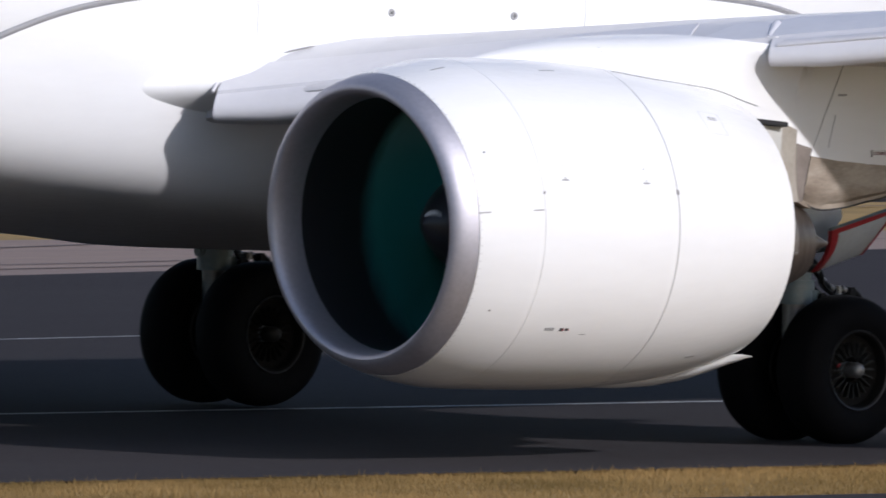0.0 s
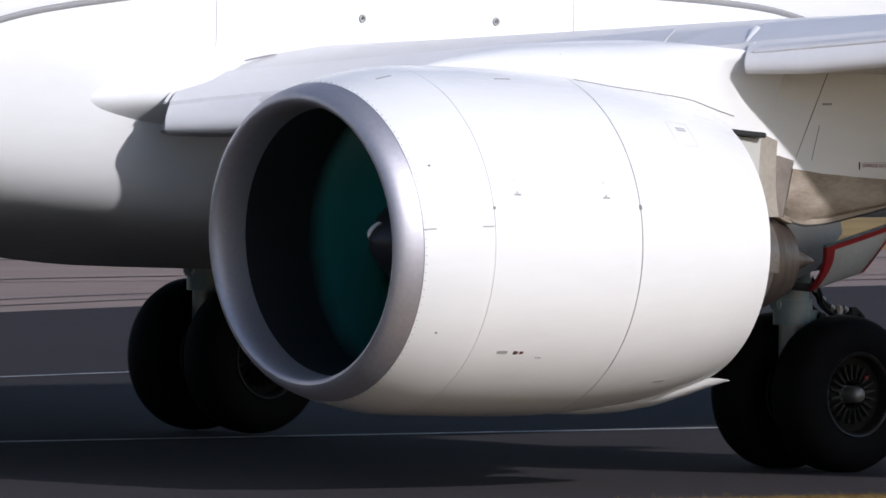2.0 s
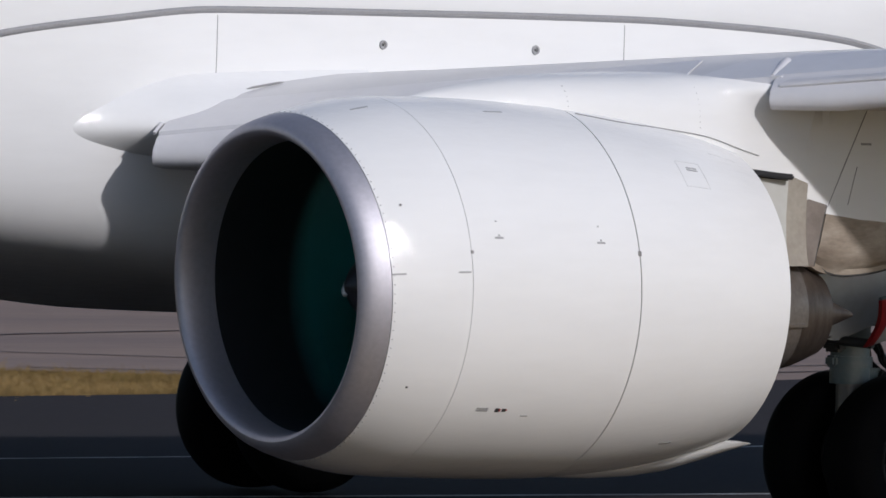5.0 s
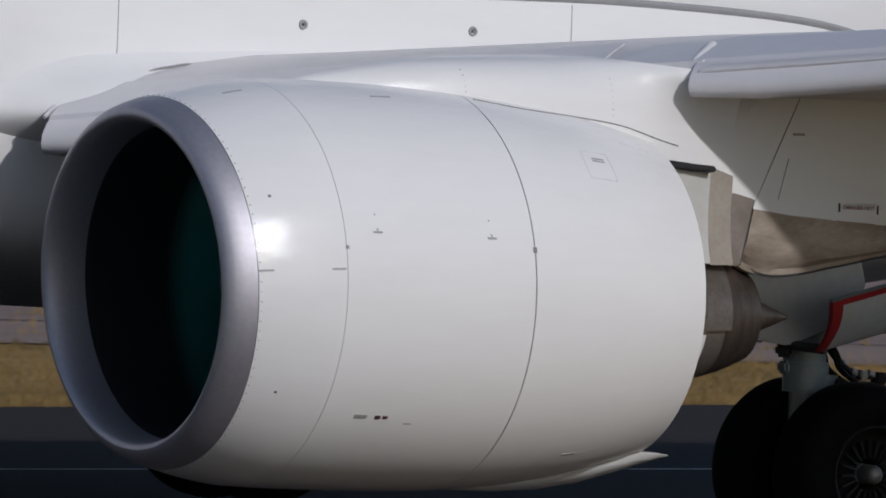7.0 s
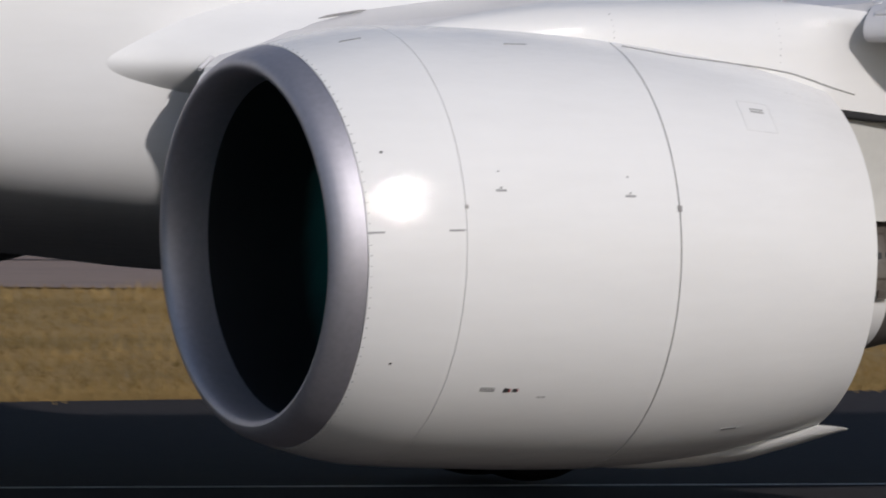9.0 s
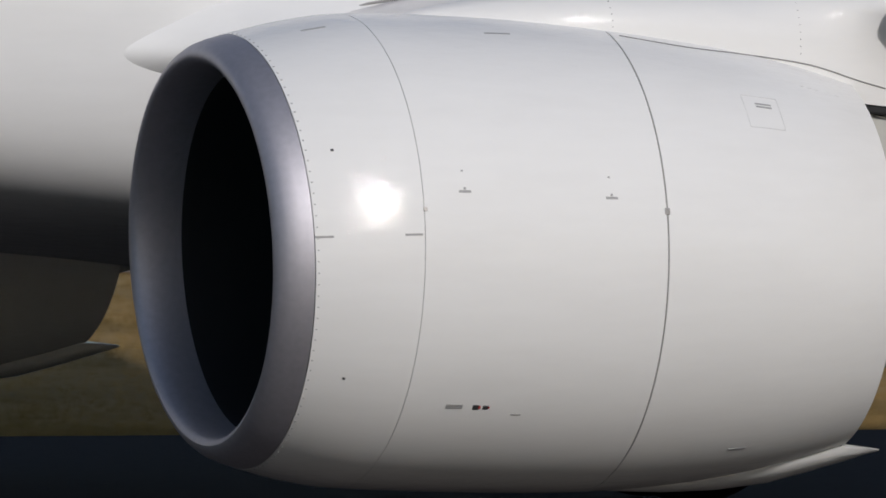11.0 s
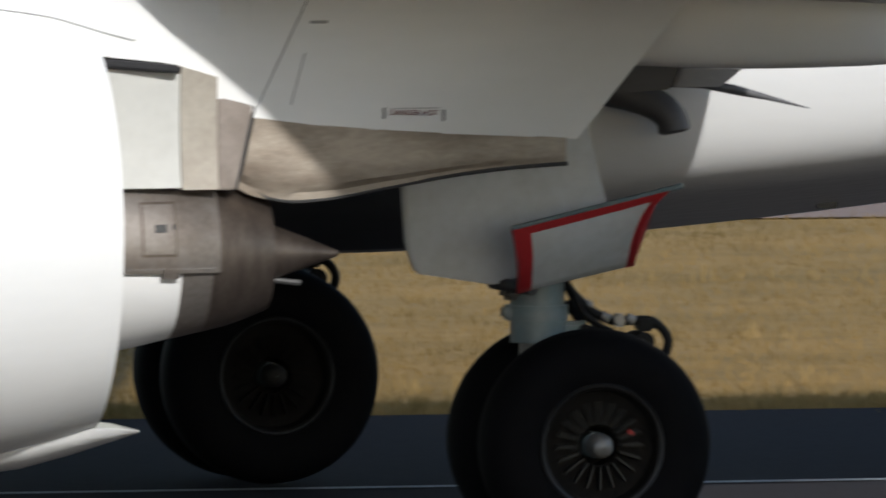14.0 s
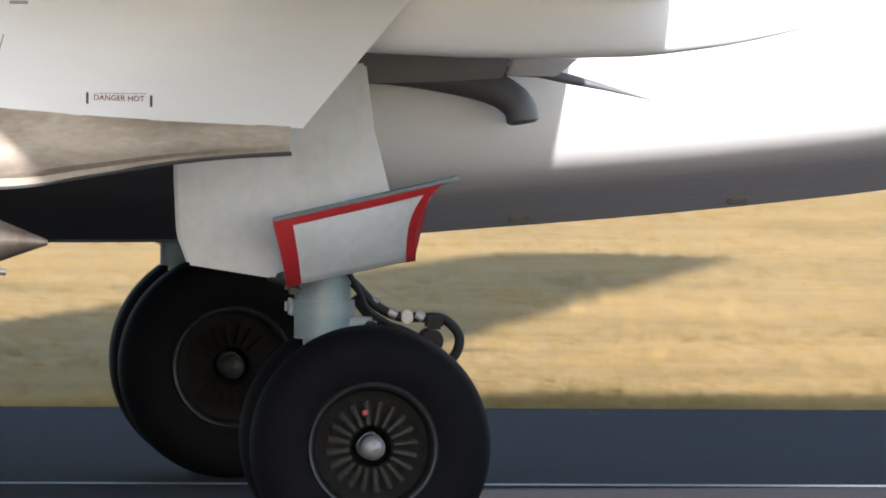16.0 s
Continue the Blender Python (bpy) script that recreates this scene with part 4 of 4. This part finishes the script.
# heat shield under the pylon
SH_LOW = [(-1.965, 1.79), (-1.88, 1.745), (-1.77, 1.73), (-1.6, 1.742), (-1.38, 1.78), (-1.0, 1.838), (-0.7, 1.865), (-0.47, 1.875)]
rings = []
for k in range(31):
    x = -1.965 + 1.49 * k / 30
    zt = spline(PY_BOT, x) + 0.004
    zb = spline(SH_LOW, x)
    col = []
    for j in range(11):
        s = j / 10
        z = zb + (zt - zb) * s
        w = pylon_w(x, max(z, 1.99)) * (0.90 + 0.10 * min(1, s * 2.5)) * (0.99 if s < 1 else 1)
        if s < 0.12:
            w *= 0.88
        lean = 0.22 * max(0.0, 1 - k / 8) * (zt - z)
        col.append((x - lean, w, z))
    rings.append([Vector((xx, EY - w, z)) for xx, w, z in col] + [Vector((xx, EY + w, z)) for xx, w, z in col[::-1]])
both(part("heat_shield", loft(rings), TAN, plane, "tan heat-stained shield under the pylon"))
both(part("heat_shield_lip", tube([(x, EY - 0.76 * pylon_w(x, 2.0), spline(SH_LOW, x) - 0.004) for x in [-1.96 + 1.49 * k / 24 for k in range(25)]], 0.010, 6), MARK, plane))


def pylon_block(x0, x1, zt0, zt1, zb, w0, w1, mat, name, label):
    """A fairing panel between pylon and core, curved towards the core."""
    rings = []
    for i in range(5):
        u = i / 4
        x = x0 + (x1 - x0) * u
        zt, w = zt0 + (zt1 - zt0) * u, w0 + (w1 - w0) * u
        col = []
        for j in range(9):
            s = j / 8
            col.append((w * (0.93 + 0.07 * s ** 2) + 0.05 * (1 - s) ** 3, zb + (zt - zb) * s))
        rings.append([Vector((x, EY - ww, z)) for ww, z in col] + [Vector((x, EY + ww, z)) for ww, z in col[::-1]])
    return both(part(name, loft(rings), mat, plane, label))


pylon_block(-2.95, -2.325, 2.36, 2.305, 1.80, 0.455, 0.385, PANELWHITE, "bifurcation_panel", "white panel above the core")
pylon_block(-2.318, -2.146, 2.340, 2.290, 1.79, 0.375, 0.345, BEIGE, "firewall_panel", "beige stained panel")
both(part("firewall_panel", slab([(-2.140, 2.200), (-1.978, 2.160), (-2.062, 1.785), (-2.140, 1.785)], EY - 0.318, EY + 0.318, 0.006), STAINED, plane, "brown stained panel"))
both(part("panel_gap", slab([(-1.972, 2.158), (-1.962, 2.158), (-2.046, 1.785), (-2.056, 1.785)], EY - 0.30, EY + 0.30), MARK, plane, "dark gap beside the heat shield"))
# a solid bar whose dark colour stands for the shade above the nozzle
both(part("nozzle_gap_shade", box(0.35, 0.93, 0.035, (-2.515, EY, 2.345), 0.008, Matrix.Rotation(radians(5), 3, "Y")), CAVITYSHADE, plane, "dark bar standing for the shaded gap above the nozzle"))
# seams and marks on the pylon
both(part("panel_seam", tube([(-1.975 + 0.30 * k / 10, EY - pylon_half(-1.9) - 0.001, 2.11 + 0.62 * k / 10) for k in range(11)], 0.0035, 6), SEAM, plane))
SEAM_Z = [(-3.925, 2.70), (-3.58, 2.647), (-3.26, 2.613), (-2.93, 2.567), (-2.65, 2.488), (-2.35, 2.412)]


def outer_skin(x, z):
    """The outermost y of pylon and nacelle at x, z."""
    cy, cz = axis(x)
    r = cowl_r(min(x, -2.705))
    h = math.sqrt(max(r * r - (z - cz) ** 2, 0.0)) if x < -2.69 else 0.0
    return EY - max(h, pylon_side(x, z))


seam_pts = []
for k in range(41):
    x = -3.92 + 1.40 * k / 40
    z = spline(SEAM_Z, x)
    seam_pts.append(Vector((x, outer_skin(x, z) - 0.002, z + 0.001)))
both(part("panel_seam", tube(seam_pts, 0.0035, 6), SEAM, plane, "dark seam between nacelle and pylon"))


def pylon_mark(x, z, lx, lz, mat, name="marking"):
    both(part(name, box(lx, 0.005, lz, (x, EY - pylon_half(x) - 0.001, z), 0.001), mat, plane))



for x, z0, z1, count in ((-3.93, 2.74, 2.86, 5), (-2.97, 2.62, 2.86, 8)):
    for k in range(count):
        z = z0 + (z1 - z0) * k / (count - 1)
        both(part("rivet", box(0.007, 0.010, 0.007, (x, EY - pylon_side(x, z) + 0.003, z), 0.002), SEAL, plane))
pylon_mark(-1.671, 2.528, 0.08, 0.014, MARKGREY, "vent_slot")
pylon_mark(-1.372, 2.118, 0.011, 0.05, MARK)
pylon_mark(-1.095, 2.105, 0.011, 0.05, MARK)
pylon_mark(-1.235, 2.138, 0.24, 0.003, MARKGREY)
both(part("panel_seam", tube([(-1.80, EY - pylon_half(-1.8) - 0.001, 2.16), (-1.735, EY - pylon_half(-1.735) - 0.001, 2.39)], 0.003, 6), SEAM, plane))
pylon_mark(-1.862, 2.188, 0.055, 0.075, WHITE, "access_plate")
warn = lettering("DANGER HOT", 0.034, Matrix.Translation((-1.235, EY - pylon_half(-1.235) - 0.004, 2.117)) @ Matrix.Rotation(radians(1.5), 4, "Y") @ Matrix.Rotation(radians(90), 4, "X"), WARNRED, plane, label="dark red warning lettering DANGER HOT")


# ---- main gear ----
WHEEL_Z, GY = 0.523, -3.29


FAR = Vector((-0.17, -0.54, 0.02))  # the right leg stands a little further in and forward


def wheel_parts(name, y, x=0.0, z=0.0, cap=STEEL, bars=SPOKE):
    """A wheel about its own middle; its axle lies along y."""
    prof = [(-0.165, 0.285), (-0.185, 0.33), (-0.190, 0.39), (-0.180, 0.45), (-0.150, 0.50), (-0.095, 0.525), (0.0, 0.533), (0.095, 0.525), (0.150, 0.50), (0.180, 0.45), (0.190, 0.39), (0.185, 0.33), (0.165, 0.285)]
    turn = Matrix.Rotation(radians(90), 4, "Z")
    def spun(pr, seg=72, closed=False, caps=False):
        b = revolve(pr, lambda u: (0, 0), seg, closed=closed, caps=caps)
        bmesh.ops.transform(b, matrix=turn, verts=b.verts)
        return b
    w = part(name, spun(prof + [(0.10, 0.275), (-0.10, 0.275)], closed=True), TYRE, plane, "worn black tyre on a dark spoked rim", at=pose(x, y, WHEEL_Z + z))
    part("rim", spun([(-0.168, 0.290), (-0.176, 0.276), (-0.165, 0.262), (-0.13, 0.255), (-0.09, 0.25), (-0.075, 0.20), (-0.07, 0.09), (0.07, 0.09), (0.09, 0.25), (0.165, 0.262), (0.168, 0.290)]), RIM, w, "dark brake-dusted rim")
    part("rim_edge", spun([(-0.166, 0.291), (-0.180, 0.283), (-0.174, 0.272), (-0.162, 0.277)], closed=True), RIMEDGE, w)
    for side in (-1, 1):
        part("hub_cap", spun([(side * 0.07, 0.058), (side * 0.15, 0.056), (side * 0.18, 0.049), (side * 0.196, 0.032), (side * 0.203, 0.003)], 32), cap, w, "worn bare metal hub cap" if cap is STEEL else "hub in a darker colour for the shade there")
    spoke = None
    for side in (-1, 1):
        for k in range(20):
            m = Matrix.Rotation(2 * math.pi * k / 20, 4, "Y")
            if spoke is None:
                spoke = part("spoke", box(0.012, 0.05, 0.105, (0, -0.098, 0.150), 0.004), bars, w)
                continue
            o = new("spoke", spoke.data)
            o.parent = w
            o.matrix_basis = m @ (Matrix() if side < 0 else Matrix.Rotation(math.pi, 4, "Z"))
    if cap is STEEL:
        part("valve_cap", box(0.022, 0.02, 0.022, (0.12, -0.125, 0.10), 0.005), REDMARK, w, "red valve cap")
    return w


# inner and far wheels take darker hubs and spokes, painting in their shade
WHEELS = [wheel_parts("main_wheel", GY - 0.31), wheel_parts("main_wheel", GY + 0.31, cap=SHADEDHUB, bars=RIM)] + [wheel_parts("main_wheel", y, FAR.x, FAR.z, SHADEDHUB, RIM) for y in (-GY - 0.31 + FAR.y, -GY + 0.31 + FAR.y)]

FIRST = len(MIRROR)
both(part("gear_strut", join(revolve([(0, 0.125), (0.62, 0.125), (0.64, 0.10), (0.9, 0.10)], lambda u: (0, 0), 32, caps=True)), STRUT, plane, "pale grey oleo strut", at=pose(-0.19, GY, 0.98, 0, -90, 0)))
both(part("gear_piston", tube([(-0.19, GY, 0.45), (-0.19, GY, 1.02)], 0.085, 24), STEEL, plane, "bright oleo piston"))
both(part("axle_beam", join(box(0.34, 0.16, 0.20, (-0.08, GY, 0.55), 0.03), tube([(0, GY - 0.36, WHEEL_Z), (0, GY + 0.36, WHEEL_Z)], 0.06, 20)), STRUT, plane))
both(part("brake_disc", tube([(0, GY - 0.22, WHEEL_Z), (0, GY + 0.22, WHEEL_Z)], 0.22, 32), RIM, plane))
both(part("torque_link", tube(bend([(-0.06, GY, 0.98), (0.12, GY, 0.93), (0.24, GY, 0.96)], 4), 0.035, 10), STRUT, plane))
both(part("torque_link", tube(bend([(-0.06, GY, 0.68), (0.12, GY, 0.78), (0.24, GY, 0.93)], 4), 0.035, 10), STRUT, plane))
both(part("brake_hose", tube(bend([(-0.06, GY - 0.06, 1.23), (0.04, GY - 0.06, 1.13), (0.14, GY - 0.05, 1.08), (0.24, GY - 0.05, 1.075), (0.34, GY - 0.05, 1.07), (0.41, GY - 0.05, 1.0), (0.40, GY - 0.05, 0.92), (0.34, GY - 0.05, 0.86)], 6), 0.022, 10), HOSE, plane, "black looped brake hose"))
both(part("brake_hose", tube(bend([(-0.05, GY + 0.04, 1.16), (0.02, GY + 0.04, 1.07), (0.1, GY + 0.04, 1.0), (0.22, GY + 0.03, 0.98), (0.33, GY + 0.03, 0.99)], 6), 0.018, 10), HOSE, plane, "black looped brake hose"))
both(part("hose_clamp", box(0.05, 0.07, 0.06, (0.18, GY - 0.05, 1.078), 0.01), STEEL, plane))
both(part("hose_clamp", box(0.08, 0.08, 0.07, (0.30, GY - 0.05, 1.06), 0.012), HOSE, plane))
both(part("link_pin", tube([(0.29, GY - 0.10, 0.975), (0.29, GY + 0.10, 0.975)], 0.05, 16), HOSE, plane))
both(part("strut_bracket", box(0.09, 0.16, 0.08, (-0.31, GY, 1.215), 0.02), MARK, plane))
both(part("strut_collar", join(tube([(-0.19, GY, 1.08), (-0.19, GY, 1.15)], 0.142, 28), box(0.05, 0.10, 0.07, (-0.33, GY, 1.12), 0.015), box(0.16, 0.10, 0.09, (-0.03, GY, 1.03), 0.02)), STRUT, plane, "pale grey collar with lugs on the strut"))
both(part("pivot_bolt", tube([(0.02, GY - 0.085, 1.03), (0.02, GY + 0.085, 1.03)], 0.03, 14), HOSE, plane))
for dy, r in ((-0.10, 0.012), (-0.06, 0.009), (0.03, 0.010)):
    both(part("brake_line", tube(bend([(-0.10, GY + dy, 1.30), (-0.04, GY + dy - 0.02, 1.20), (0.0, GY + dy, 1.12), (0.08, GY + dy, 1.06), (0.16, GY + dy, 1.02)], 5), r, 8), HOSE, plane, "thin black brake line"))
for x, z in ((0.03, 1.145), (0.115, 1.09), (0.235, 1.078)):
    both(part("hose_fitting", tube([(x - 0.018, GY - 0.055, z + 0.012), (x + 0.018, GY - 0.055, z - 0.006)], 0.024, 12), STEEL, plane, "bright metal hose fitting"))
both(part("side_brace", tube([(-0.19, GY + 0.05, 1.25), (-0.15, GY + 1.3, 1.95)], 0.06, 12), STRUT, plane))

# leg door and the red-edged door on it
both(part("leg_door", slab([(-0.865, 2.15), (-0.865, 1.70), (-0.85, 1.44), (-0.80, 1.31), (-0.43, 1.252), (-0.12, 1.36), (0.10, 1.60), (0.06, 1.75), (0.02, 1.90), (-0.02, 2.20)], GY - 0.19, GY - 0.13, 0.012), DOORWHITE, plane, "scuffed pale leg door"))
DOOR = [Vector((-0.458, -3.95, 1.520)), Vector((0.29, -3.88, 1.688)), Vector((-0.375, -3.70, 1.226)), Vector((0.195, -3.58, 1.340))]


def door_point(u, v):
    """A point of the lower door: u fore to aft, v from its upper to its lower edge; it bows outwards."""
    a, b = DOOR[0].lerp(DOOR[1], u), DOOR[2].lerp(DOOR[3], u)
    p = a.lerp(b, v)
    return p + Vector((0.0, -0.05 * math.sin(math.pi * v), 0.0)) + Vector((-0.06 * math.sin(math.pi * max(0.0, min(1.0, v)) ** 0.8) * max(u, 0) ** 3, 0, 0))


def door_strip(u0, u1, v0, v1, lift, thick, nu=10, nv=10):
    rings = []
    for i in range(nu + 1):
        u = u0 + (u1 - u0) * i / nu
        ring = [door_point(u, v0 + (v1 - v0) * k / nv) + Vector((0, -lift, 0)) for k in range(nv + 1)]
        rings.append(ring + [p + Vector((0, thick, 0)) for p in ring[::-1]])
    return loft(rings)


both(part("lower_gear_door", door_strip(0, 1, 0, 1, 0, 0.03), DOORWHITE, plane, "white lower gear door with red edges"))
both(part("red_edge", door_strip(-0.005, 0.105, -0.01, 1.01, 0.004, 0.038), RED, plane, "red painted door edge"))
both(part("red_edge", door_strip(0.105, 1.0, -0.012, 0.10, 0.004, 0.038), RED, plane, "red painted door edge"))
both(part("red_edge", door_strip(0.93, 1.005, 0.10, 1.01, 0.004, 0.038), RED, plane, "red painted door edge"))
both(part("door_rim", tube([door_point(u / 12, -0.03) + Vector((0, 0.02, 0)) for u in range(0, 14)], 0.014, 8), STRUT, plane))
both(part("door_hinge", tube([(-0.42, GY - 0.08, 1.26), (-0.30, -3.66, 1.24)], 0.03, 10), MARK, plane))
both(part("door_link", tube([(-0.1, GY, 1.35), (0.05, -3.64, 1.42)], 0.025, 10), STRUT, plane))

GEAR = MIRROR[FIRST:]
# the right side is the mirror of the left
for ob in MIRROR:
    me = ob.data.copy()
    me.transform(ob.matrix_basis)
    me.transform(Matrix.Diagonal((1, -1, 1, 1)))
    me.flip_normals()
    if ob in GEAR:
        me.transform(Matrix.Translation(FAR))
    o = new(ob.name.split(".")[0], me)
    o.parent = plane
    tagged(o, ob.get("label", ""))
far_fan = copy_thing(fan_hub, pose(FAN_X, -EY, 1.646))


# ---- what moves ----
def motions():
    ticks = [0.5 * k for k in range(33)]
    walk(plane, [(t, pose(rolled(t), 0, 0.02)) for t in ticks])
    fine = [0.1 * k for k in range(161)]
    each = [k / 30 for k in range(481)]
    for w in WHEELS:
        at = w.matrix_basis.copy()
        walk(w, [(t, at @ Matrix.Rotation(-(rolled(0) - rolled(t)) / WHEEL_Z - radians(127), 4, "Y")) for t in fine])
    for hub, y in ((fan_hub, EY), (far_fan, -EY)):
        walk(hub, [(t, pose(FAN_X, y, 1.646) @ Matrix.Rotation(radians(83) * 30 * t, 4, "X")) for t in each])


motions()
